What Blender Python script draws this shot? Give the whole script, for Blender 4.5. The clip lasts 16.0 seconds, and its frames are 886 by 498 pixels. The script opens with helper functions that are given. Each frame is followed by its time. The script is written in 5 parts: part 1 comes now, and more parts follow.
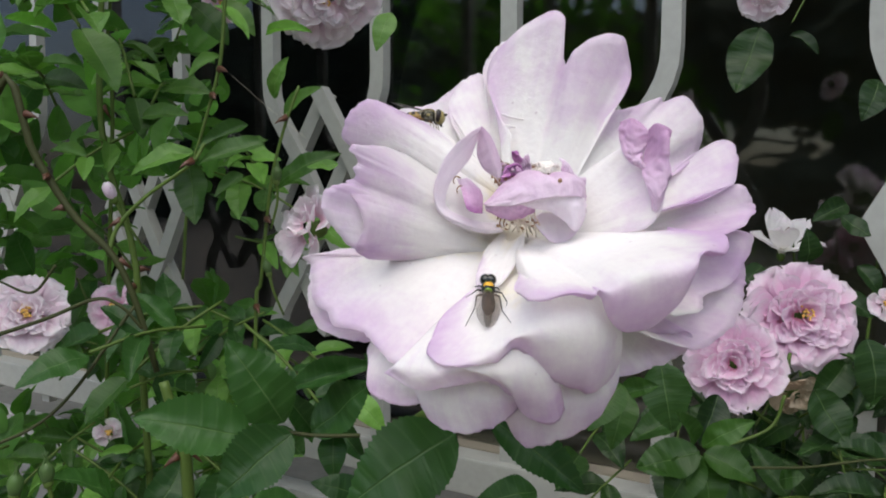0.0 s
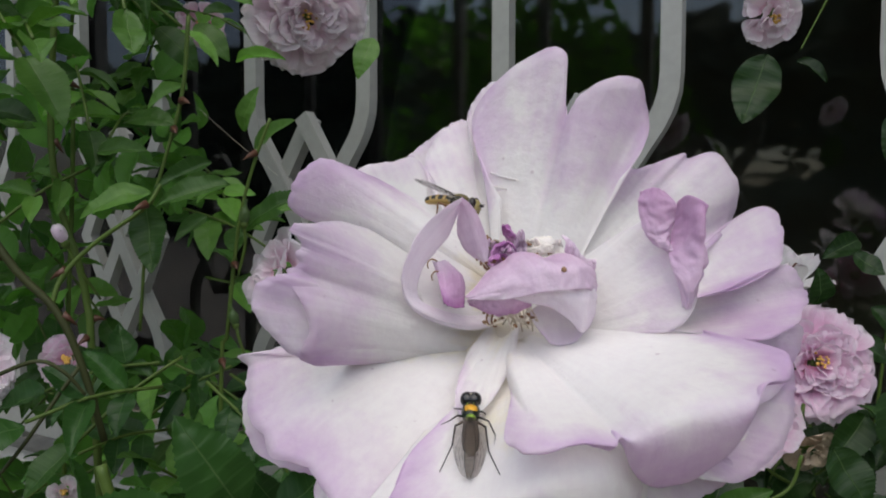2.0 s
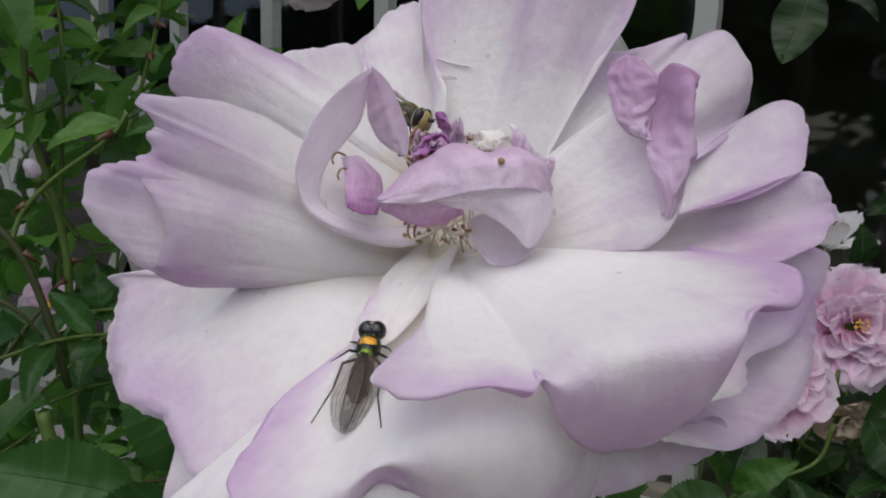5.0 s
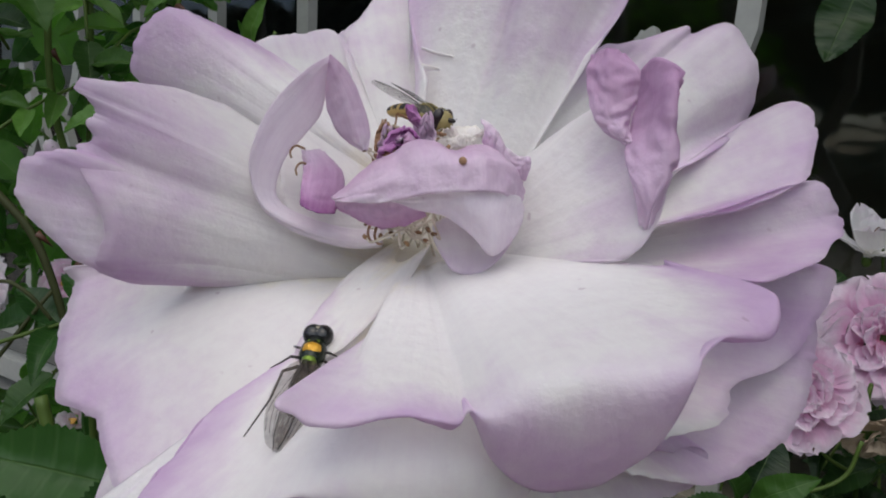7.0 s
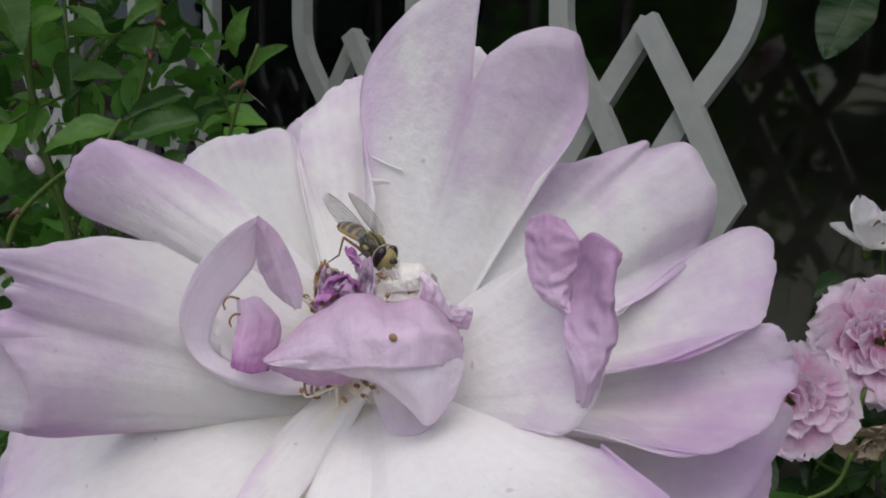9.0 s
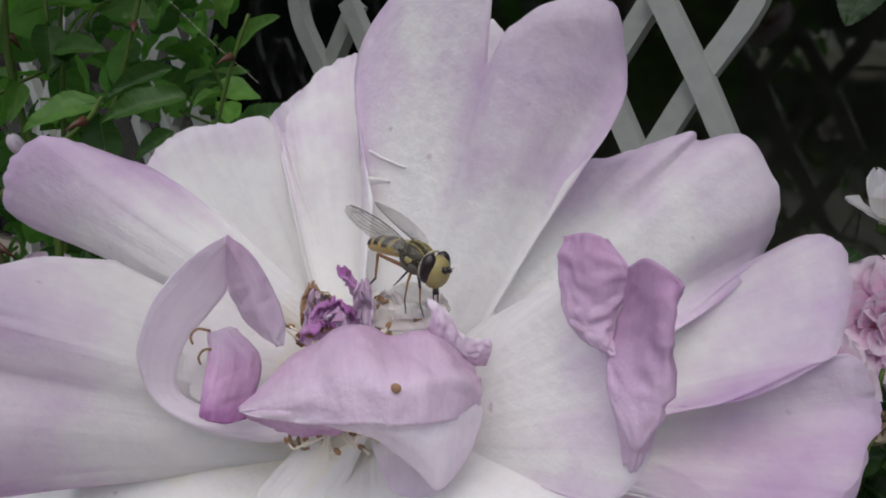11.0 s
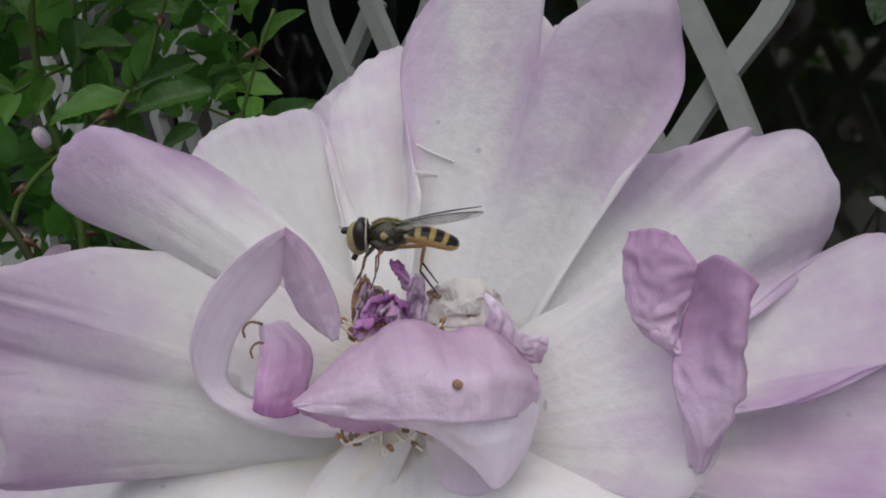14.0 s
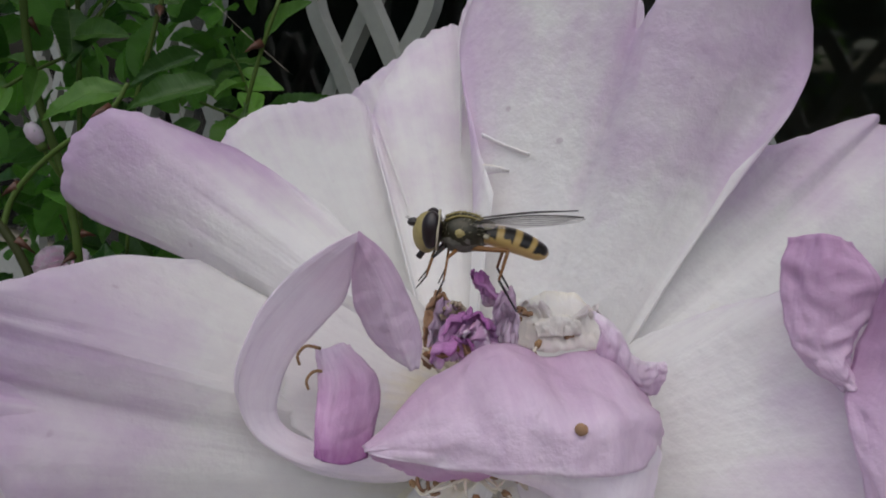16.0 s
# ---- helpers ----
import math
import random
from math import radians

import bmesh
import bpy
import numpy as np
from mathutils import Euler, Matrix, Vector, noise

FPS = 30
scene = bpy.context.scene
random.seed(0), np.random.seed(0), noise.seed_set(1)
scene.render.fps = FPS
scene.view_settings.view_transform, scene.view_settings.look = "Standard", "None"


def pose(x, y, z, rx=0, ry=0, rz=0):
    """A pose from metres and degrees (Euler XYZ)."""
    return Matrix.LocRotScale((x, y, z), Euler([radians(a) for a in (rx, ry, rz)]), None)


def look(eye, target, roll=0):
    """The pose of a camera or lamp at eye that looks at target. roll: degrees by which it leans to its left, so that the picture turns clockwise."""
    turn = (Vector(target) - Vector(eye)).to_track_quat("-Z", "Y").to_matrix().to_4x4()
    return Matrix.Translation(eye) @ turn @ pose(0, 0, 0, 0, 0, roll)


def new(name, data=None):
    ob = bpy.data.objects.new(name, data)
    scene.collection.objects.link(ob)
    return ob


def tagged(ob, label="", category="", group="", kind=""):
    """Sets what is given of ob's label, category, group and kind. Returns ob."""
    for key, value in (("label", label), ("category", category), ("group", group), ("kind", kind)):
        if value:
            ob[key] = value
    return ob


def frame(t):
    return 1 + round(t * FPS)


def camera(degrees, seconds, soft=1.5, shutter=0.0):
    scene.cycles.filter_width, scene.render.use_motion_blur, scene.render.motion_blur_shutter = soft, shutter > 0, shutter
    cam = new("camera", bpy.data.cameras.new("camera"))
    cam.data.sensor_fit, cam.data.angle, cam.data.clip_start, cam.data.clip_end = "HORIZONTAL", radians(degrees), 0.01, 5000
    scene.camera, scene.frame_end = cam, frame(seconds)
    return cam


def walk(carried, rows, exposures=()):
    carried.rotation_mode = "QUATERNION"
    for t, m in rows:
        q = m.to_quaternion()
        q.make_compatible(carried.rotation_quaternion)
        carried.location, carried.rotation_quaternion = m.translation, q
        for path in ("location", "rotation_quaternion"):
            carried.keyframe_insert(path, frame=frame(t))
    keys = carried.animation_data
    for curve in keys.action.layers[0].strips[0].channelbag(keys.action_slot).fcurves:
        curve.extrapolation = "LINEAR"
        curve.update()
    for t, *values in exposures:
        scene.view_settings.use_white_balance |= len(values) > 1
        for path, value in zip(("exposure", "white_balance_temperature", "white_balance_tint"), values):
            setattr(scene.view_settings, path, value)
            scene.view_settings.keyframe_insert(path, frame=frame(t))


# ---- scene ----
cam = camera(60.0, 16.0, 1.9)
# seconds, eye in metres, pitch from straight down, roll and yaw in degrees
ROWS = [
    (0.0, 0.0, 0.0, 1.2, 85.3, -0.0, 0.0),
    (0.5, -0.00073, 0.01646, 1.1979, 85.678, 0.162, -0.892),
    (1.0, 0.00112, 0.0255, 1.20479, 86.183, -0.047, -1.03),
    (1.5, 0.0016, 0.02553, 1.20829, 86.529, 0.08, -0.741),
    (2.0, 0.00304, 0.0307, 1.20942, 86.668, 0.074, -0.55),
    (2.5, 0.00485, 0.03654, 1.21095, 85.298, -0.08, 0.384),
    (3.0, 0.00721, 0.04298, 1.20587, 84.921, 0.181, 0.11),
    (3.5, 0.01017, 0.04641, 1.20535, 84.739, -0.042, 0.669),
    (4.0, 0.01264, 0.04995, 1.20166, 84.406, 0.107, 1.482),
    (4.5, 0.01164, 0.04971, 1.2028, 84.221, 0.705, 2.174),
    (4.7, 0.0141, 0.05209, 1.20134, 84.13, 0.733, 1.976),
    (6.8, 0.02296, 0.06099, 1.19811, 83.329, 2.203, 4.986),
    (7.0, 0.02438, 0.06184, 1.2011, 83.227, 2.421, 4.905),
    (7.5, 0.02736, 0.05981, 1.21078, 82.55, 1.449, 5.801),
    (8.0, 0.03553, 0.06008, 1.21636, 82.069, 1.75, 5.226),
    (8.5, 0.03491, 0.06201, 1.22199, 81.412, 1.889, 5.531),
    (9.0, 0.02979, 0.0677, 1.2196, 80.386, 2.092, 5.286),
    (9.2, 0.02928, 0.0702, 1.21745, 79.933, 2.28, 5.195),
    (11.3, 0.02642, 0.0826, 1.22167, 77.919, 1.543, 5.413),
    (11.5, 0.02469, 0.08355, 1.22098, 77.777, 1.479, 5.652),
    (12.0, 0.02839, 0.08454, 1.22446, 77.641, 1.143, 6.077),
    (12.5, 0.0237, 0.07928, 1.22321, 77.672, 1.324, 6.015),
    (13.0, 0.02687, 0.07733, 1.22262, 77.724, 1.345, 6.231),
    (13.5, 0.02701, 0.07587, 1.22222, 77.784, 1.713, 6.102),
    (14.0, 0.02389, 0.08185, 1.22085, 77.908, 2.139, 6.201),
    (14.5, 0.02391, 0.08684, 1.22073, 77.843, 1.961, 6.064),
    (15.0, 0.02181, 0.08993, 1.22099, 77.741, 1.603, 6.093),
    (15.5, 0.01939, 0.0896, 1.22066, 77.893, 1.741, 5.793),
    (16.0, 0.01572, 0.09155, 1.2189, 77.943, 2.34, 5.473),
]
EXPOSURES = [(0.0, 0.4, 6480, 8.4), (1.0, 0.14, 6470, 9.0), (2.5, -0.05, 6440, 9.6), (4.0, -0.17, 6390, 10.1), (7.0, -0.25, 6340, 10.0), (8.0, -0.29, 6350, 10.0), (9.0, -0.22, 6350, 10.2), (12.0, -0.29, 6350, 9.9), (16.0, -0.43, 6370, 9.7)]
walk(cam, [(t, pose(x, y, z, pitch, 0, yaw) @ pose(0, 0, 0, 0, 0, roll)) for t, x, y, z, pitch, roll, yaw in ROWS], EXPOSURES)

# ---- world and sun ----
world = bpy.data.worlds.new("overcast")
scene.world = world
world.use_nodes = True
sky = world.node_tree.nodes.new("ShaderNodeTexSky")
sky.sky_type, sky.sun_disc = "NISHITA", False
sky.sun_elevation, sky.sun_rotation = radians(66), radians(187)
sky.air_density, sky.dust_density, sky.ozone_density = 1.0, 3.4, 1.0
back = world.node_tree.nodes["Background"]
back.inputs["Strength"].default_value = 0.15
world.node_tree.links.new(sky.outputs["Color"], back.inputs["Color"])
sun = new("sun", bpy.data.lights.new("sun", "SUN"))
sun.data.energy, sun.data.angle, sun.data.color = 2.25, radians(105), (0.97, 0.98, 0.96)
sun.matrix_basis = look((-0.3, -2.6, 6), (0, 0, 0))


# ---- materials ----
def material(name):
    m = bpy.data.materials.new(name)
    m.use_nodes = True
    nt = m.node_tree
    return m, nt, nt.nodes["Principled BSDF"]


def node(nt, kind, **values):
    n = nt.nodes.new(kind)
    for k, v in values.items():
        n.inputs[k.replace("_", " ")].default_value = v
    return n


def ramp(nt, fac, stops):
    n = nt.nodes.new("ShaderNodeValToRGB")
    while len(n.color_ramp.elements) < len(stops):
        n.color_ramp.elements.new(0.5)
    for e, (p, c) in zip(n.color_ramp.elements, stops):
        e.position, e.color = p, (*c, 1)
    nt.links.new(fac, n.inputs["Fac"])
    return n


def mix(nt, fac, a, b, mode="MIX"):
    n = nt.nodes.new("ShaderNodeMixRGB")
    n.blend_type = mode
    for key, v in (("Fac", fac), ("Color1", a), ("Color2", b)):
        if isinstance(v, (int, float)):
            n.inputs[key].default_value = v
        elif isinstance(v, tuple):
            n.inputs[key].default_value = (*v, 1)
        else:
            nt.links.new(v, n.inputs[key])
    return n.outputs["Color"]


def coords(nt, what="Object", scale=(1, 1, 1)):
    c = nt.nodes.new("ShaderNodeTexCoord")
    s = nt.nodes.new("ShaderNodeMapping")
    s.inputs["Scale"].default_value = scale
    nt.links.new(c.outputs[what], s.inputs["Vector"])
    return s.outputs["Vector"]


def noisy(nt, vec, scale, detail=4.0, rough=0.55):
    n = node(nt, "ShaderNodeTexNoise", Scale=scale, Detail=detail, Roughness=rough)
    nt.links.new(vec, n.inputs["Vector"])
    return n.outputs["Fac"]


def bump(nt, height, bsdf, strength, distance):
    b = node(nt, "ShaderNodeBump", Strength=strength, Distance=distance)
    nt.links.new(height, b.inputs["Height"])
    nt.links.new(b.outputs["Normal"], bsdf.inputs["Normal"])
    return b


def translucent(nt, bsdf, colour, share):
    """Lets some of the light through a thin sheet."""
    t = nt.nodes.new("ShaderNodeBsdfTranslucent")
    s = nt.nodes.new("ShaderNodeMixShader")
    if isinstance(share, float):
        s.inputs["Fac"].default_value = share
    else:
        nt.links.new(share, s.inputs["Fac"])
    if isinstance(colour, tuple):
        t.inputs["Color"].default_value = (*colour, 1)
    else:
        nt.links.new(colour, t.inputs["Color"])
    nt.links.new(bsdf.outputs[0], s.inputs[1])
    nt.links.new(t.outputs[0], s.inputs[2])
    nt.links.new(s.outputs[0], nt.nodes["Material Output"].inputs["Surface"])


def maths(nt, what, a, b, c=None):
    n = nt.nodes.new("ShaderNodeMath")
    n.operation = what
    for k, v in enumerate((a, b, c)):
        if isinstance(v, (int, float)):
            n.inputs[k].default_value = v
        elif v is not None:
            nt.links.new(v, n.inputs[k])
    return n.outputs[0]


def petal_material(name, heart, middle, edge, start, mid, end, share=0.42, vein=0.05, grain=1.0):
    """Petal skin: pigment by the place between heart and rim, in streaks and faint blotches, fine lengthwise veins and creases."""
    m, nt, bsdf = material(name)
    parts_of = nt.nodes.new("ShaderNodeSeparateXYZ")
    nt.links.new(coords(nt, "UV"), parts_of.inputs[0])
    obj = coords(nt, "Object", (grain,) * 3)
    blotch = mix(nt, 0.2, mix(nt, 0.4, noisy(nt, obj, 36, 2, 0.5), noisy(nt, obj, 95, 3, 0.55)), noisy(nt, obj, 300, 4, 0.65))
    streak = noisy(nt, coords(nt, "UV", (11, 1.3, 1)), 1.0, 3, 0.6)
    along = maths(nt, "MULTIPLY_ADD", blotch, 1.9, parts_of.outputs["Y"])
    along = maths(nt, "MULTIPLY_ADD", streak, 0.4, along)
    along = maths(nt, "DIVIDE", maths(nt, "SUBTRACT", along, 1.15), 1.4)
    col = ramp(nt, along, [(0.0, heart), (start / 1.4, middle), (mid / 1.4, middle), (end / 1.4, edge)]).outputs["Color"]
    veins = noisy(nt, coords(nt, "UV", (46, 2.0, 1)), 1.0, 5, 0.6)
    threads = noisy(nt, coords(nt, "UV", (150, 7, 1)), 1.0, 3, 0.6)
    mottle = noisy(nt, obj, 700, 4, 0.6)
    col = mix(nt, vein, col, ramp(nt, veins, [(0.36, (0.70, 0.56, 0.72)), (0.62, (1, 1, 1))]).outputs["Color"], "MULTIPLY")
    col = mix(nt, 0.6 * vein, col, ramp(nt, threads, [(0.36, (0.70, 0.58, 0.72)), (0.6, (1, 1, 1))]).outputs["Color"], "MULTIPLY")
    col = mix(nt, 0.10, col, ramp(nt, mottle, [(0.35, (0.75, 0.66, 0.76)), (0.6, (1, 1, 1))]).outputs["Color"], "MULTIPLY")
    specks = noisy(nt, obj, 640, 1)
    col = mix(nt, ramp(nt, specks, [(0.77, (0, 0, 0)), (0.82, (0.3, 0.3, 0.3))]).outputs["Color"], col, (0.40, 0.26, 0.34))
    nt.links.new(col, bsdf.inputs["Base Color"])
    bsdf.inputs["Roughness"].default_value = 0.55
    bsdf.inputs["Specular IOR Level"].default_value = 0.28
    bsdf.inputs["Sheen Weight"].default_value = 0.06
    hgt = mix(nt, 0.5, noisy(nt, obj, 330, 4, 0.6), mottle)
    hgt = mix(nt, 0.10, hgt, mix(nt, 0.35, veins, threads))
    hgt = mix(nt, 0.4, hgt, noisy(nt, obj, 120, 3, 0.55))
    hgt = maths(nt, "MULTIPLY_ADD", noisy(nt, coords(nt, "UV", (13, 1.4, 1)), 1.0, 2, 0.5), 0.35, hgt)
    hgt = maths(nt, "MULTIPLY_ADD", noisy(nt, obj, 75, 2, 0.5), 1.3, hgt)
    bump(nt, hgt, bsdf, 0.85, 0.0011)
    thin = ramp(nt, parts_of.outputs["Y"], [(0.05, (0.30,) * 3), (0.65, (share,) * 3)]).outputs["Color"]  # petals are thicker at the heart
    translucent(nt, bsdf, col, thin)
    return m


PETAL = petal_material("petal", (0.965, 0.925, 0.77), (0.97, 0.96, 0.94), (0.79, 0.63, 0.81), 0.3, 0.62, 1.13, 0.6)
PETAL_PALE = petal_material("petal_pale", (0.965, 0.925, 0.78), (0.97, 0.962, 0.94), (0.80, 0.64, 0.815), 0.28, 0.68, 1.19, 0.6)
PETAL_THIN = petal_material("petal_thin", (0.94, 0.90, 0.75), (0.95, 0.935, 0.925), (0.87, 0.79, 0.87), 0.2, 0.72, 1.18, 0.58)
PETAL_PINK = petal_material("petal_pink", (0.84, 0.69, 0.82), (0.77, 0.56, 0.745), (0.69, 0.42, 0.64), 0.15, 0.45, 1.05, 0.45, 0.2)
PETAL_BLUSH = petal_material("petal_blush", (0.89, 0.81, 0.87), (0.82, 0.685, 0.80), (0.73, 0.52, 0.69), 0.12, 0.45, 1.1, 0.45, 0.22)
PETAL_ARCH = petal_material("petal_arch", (0.955, 0.925, 0.935), (0.94, 0.885, 0.93), (0.84, 0.69, 0.82), 0.2, 0.6, 1.15, 0.55, 0.12)
PETAL_RIM = petal_material("petal_rim", (0.90, 0.82, 0.89), (0.82, 0.65, 0.80), (0.69, 0.45, 0.66), 0.18, 0.5, 1.1, 0.5, 0.14)
PETAL_PURPLE = petal_material("petal_purple", (0.34, 0.09, 0.32), (0.72, 0.48, 0.69), (0.86, 0.75, 0.85), 0.42, 0.5, 0.9, 0.35, 0.25)
PETAL_MAUVE = petal_material("petal_mauve", (0.90, 0.76, 0.87), (0.75, 0.42, 0.72), (0.53, 0.18, 0.50), 0.25, 0.5, 1.0, 0.35, 0.3)
PETAL_CREAM = petal_material("petal_cream", (0.97, 0.93, 0.82), (0.97, 0.945, 0.90), (0.94, 0.86, 0.87), 0.3, 0.75, 1.1, 0.55, 0.05)
POM_PINK = petal_material("pom_pink", (0.80, 0.36, 0.52), (0.90, 0.64, 0.80), (0.96, 0.86, 0.93), 0.12, 0.4, 0.85, 0.55, 0.2, 0.02)
POM_PALE = petal_material("pom_pale", (0.82, 0.56, 0.66), (0.90, 0.77, 0.84), (0.96, 0.92, 0.945), 0.12, 0.4, 0.8, 0.55, 0.15, 0.02)
PETAL_STAR = petal_material("petal_star", (0.93, 0.92, 0.84), (0.95, 0.945, 0.94), (0.90, 0.80, 0.89), 0.2, 0.7, 1.2, 0.55, 0.1, 0.03)


def plain(name, colour, rough=0.5, metal=0.0, var=0.15, scale=800, relief=0.2, depth=0.0002, shine=0.5):
    m, nt, bsdf = material(name)
    obj = coords(nt)
    n = noisy(nt, obj, scale, 3)
    big = noisy(nt, obj, scale / 9, 2)
    dark = tuple(c * (1 - 2 * var) for c in colour)
    col = mix(nt, 0.5, ramp(nt, n, [(0.3, dark), (0.7, colour)]).outputs["Color"], ramp(nt, big, [(0.3, dark), (0.7, colour)]).outputs["Color"])
    nt.links.new(col, bsdf.inputs["Base Color"])
    bsdf.inputs["Roughness"].default_value, bsdf.inputs["Metallic"].default_value = rough, metal
    bsdf.inputs["Specular IOR Level"].default_value = shine
    bump(nt, n, bsdf, relief, depth)
    return m


def leaf_material(name, dark, light, share=0.25, mass=False):
    m, nt, bsdf = material(name)
    uv = coords(nt, "UV")
    sep = nt.nodes.new("ShaderNodeSeparateXYZ")
    nt.links.new(uv, sep.inputs[0])
    info = nt.nodes.new("ShaderNodeNewGeometry" if mass else "ShaderNodeObjectInfo")
    tone = ramp(nt, info.outputs["Random Per Island" if mass else "Random"], [(0.0, dark), (0.75, light), (1.0, tuple(min(1, 1.5 * c) for c in light))]).outputs["Color"]
    wave = nt.nodes.new("ShaderNodeTexWave")
    wave.inputs["Scale"].default_value, wave.inputs["Distortion"].default_value = 1.0, 0.6
    herring = nt.nodes.new("ShaderNodeMapping")
    herring.inputs["Scale"].default_value = (1, 1, 1)
    fold = node(nt, "ShaderNodeMath")
    fold.operation = "ABSOLUTE"
    nt.links.new(sep.outputs["X"], fold.inputs[0])
    slant = node(nt, "ShaderNodeMath")
    slant.operation = "MULTIPLY_ADD"
    nt.links.new(fold.outputs[0], slant.inputs[0])
    slant.inputs[1].default_value = -0.45
    nt.links.new(sep.outputs["Y"], slant.inputs[2])
    both = nt.nodes.new("ShaderNodeCombineXYZ")
    nt.links.new(slant.outputs[0], both.inputs["X"])
    nt.links.new(both.outputs[0], herring.inputs["Vector"])
    herring.inputs["Scale"].default_value = (0.27, 1, 1)
    nt.links.new(herring.outputs[0], wave.inputs["Vector"])
    rib = ramp(nt, fold.outputs[0], [(0.0, (1, 1, 1)), (0.05, (0, 0, 0))]).outputs["Color"]
    side = ramp(nt, wave.outputs["Fac"], [(0.86, (0, 0, 0)), (1.0, (0.16, 0.16, 0.16))]).outputs["Color"]
    veins = mix(nt, 1.0, rib, side, "LIGHTEN")
    spots = noisy(nt, coords(nt, "Object"), 90 if mass else 3.5, 4)
    col = mix(nt, 0.5, tone, ramp(nt, spots, [(0.3, (0.5, 0.55, 0.5)), (0.7, (1, 1, 1))]).outputs["Color"], "MULTIPLY")
    col = mix(nt, mix(nt, 1.0, veins, (0.4, 0.4, 0.4), "MULTIPLY"), col, (0.16, 0.24, 0.10))
    nt.links.new(col, bsdf.inputs["Base Color"])
    bsdf.inputs["Roughness"].default_value = 0.42
    bsdf.inputs["Specular IOR Level"].default_value = 0.28
    bump(nt, mix(nt, 0.5, veins, spots), bsdf, 0.5, -0.0012)
    translucent(nt, bsdf, mix(nt, 1.0, col, (1.5, 1.9, 0.8), "MULTIPLY"), share)
    return m


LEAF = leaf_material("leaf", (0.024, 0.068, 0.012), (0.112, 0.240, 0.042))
# the left bush's leaf again, shade among the low leaves put into its colour
LEAF_LOW_SHADED = leaf_material("leaf_low_shaded", (0.013, 0.048, 0.009), (0.028, 0.085, 0.015))
# shaded copy of the leaf: the right bush's shade is in this colour
LEAF_SHADED = leaf_material("leaf_shaded", (0.007, 0.024, 0.005), (0.020, 0.055, 0.010))
LEAF_MASS = leaf_material("leaf_mass", (0.038, 0.115, 0.023), (0.13, 0.30, 0.058), 0.3, True)
LEAF_FRESH = leaf_material("leaf_fresh", (0.020, 0.058, 0.008), (0.034, 0.090, 0.012), 0.3)
CANE = plain("cane", (0.075, 0.125, 0.022), 0.5, scale=300, shine=0.25)
CANE_BROWN = plain("cane_brown", (0.038, 0.046, 0.012), 0.6, scale=300, shine=0.25)
THORN = plain("thorn_red", (0.085, 0.030, 0.014), 0.5, scale=300)
PAINT = plain("white_paint", (0.37, 0.38, 0.355), 0.5, var=0.10, scale=120, relief=0.25, depth=0.0006)
PAINT_GREY = plain("grey_paint", (0.22, 0.225, 0.215), 0.55, var=0.12, scale=60, relief=0.3, depth=0.001)
RENDER_WALL = plain("wall_render", (0.18, 0.185, 0.175), 0.85, var=0.15, scale=70, relief=0.6, depth=0.003)
ROOM = plain("room_wall", (0.36, 0.32, 0.25), 0.8, var=0.2, scale=10)
PALE_GROUND = plain("pale_ground", (0.26, 0.24, 0.20), 0.95, var=0.25, scale=25, relief=0.8, depth=0.01)
HEDGE = plain("hedge_mass", (0.075, 0.10, 0.06), 0.8, var=0.4, scale=6, relief=0.8, depth=0.1)
STAMEN = plain("filament", (0.88, 0.80, 0.64), 0.5, scale=2000)
ANTHER = plain("anther", (0.38, 0.22, 0.10), 0.6, scale=3000, var=0.25)
WITHERED_PALE = plain("withered_pale", (0.62, 0.50, 0.36), 0.7, scale=300, var=0.25)
BROWN = plain("withered", (0.42, 0.24, 0.13), 0.7, scale=1200, var=0.3)
YELLOW = plain("pollen", (0.75, 0.45, 0.10), 0.7, scale=1500)

GLASS, nt, bsdf = material("window_glass")
nt.nodes.remove(bsdf)
clear, shine, fres, blend = (nt.nodes.new("ShaderNode" + k) for k in ("BsdfTransparent", "BsdfGlossy", "Fresnel", "MixShader"))
clear.inputs["Color"].default_value = (0.75, 0.77, 0.74, 1)
shine.inputs["Roughness"].default_value = 0.03
fres.inputs["IOR"].default_value = 1.75
for a, b in ((fres.outputs[0], blend.inputs["Fac"]), (clear.outputs[0], blend.inputs[1]), (shine.outputs[0], blend.inputs[2]), (blend.outputs[0], nt.nodes["Material Output"].inputs["Surface"])):
    nt.links.new(a, b)


# ---- building helpers; small things are written in millimetres ----
def mm(p):
    """Millimetres, measured from 1.2 m above the ground, to metres."""
    return Vector((p[0] / 1000, p[1] / 1000, 1.2 + p[2] / 1000))


def base(name, at, label, category, group="", kind=""):
    ob = new(name)
    ob.empty_display_size = 0.01
    ob.location = at
    return tagged(ob, label, category, group, kind)


def part(name, bm, mat, parent=None, label="", smooth=True):
    """One mesh object; with a parent its mesh is in the parent's space."""
    me = bpy.data.meshes.new(name)
    if isinstance(bm, bmesh.types.BMesh):
        bm.to_mesh(me)
        bm.free()
    else:
        verts, faces, uvs = bm
        me.from_pydata([tuple(v) for v in verts], [], faces)
        if uvs:
            layer = me.uv_layers.new(name="UVMap")
            for loop in me.loops:
                layer.data[loop.index].uv = uvs[loop.vertex_index]
    if smooth:
        me.polygons.foreach_set("use_smooth", [True] * len(me.polygons))
    me.materials.append(mat)
    ob = new(name, me)
    ob.parent = parent
    if label:
        ob["label"] = label
    return ob


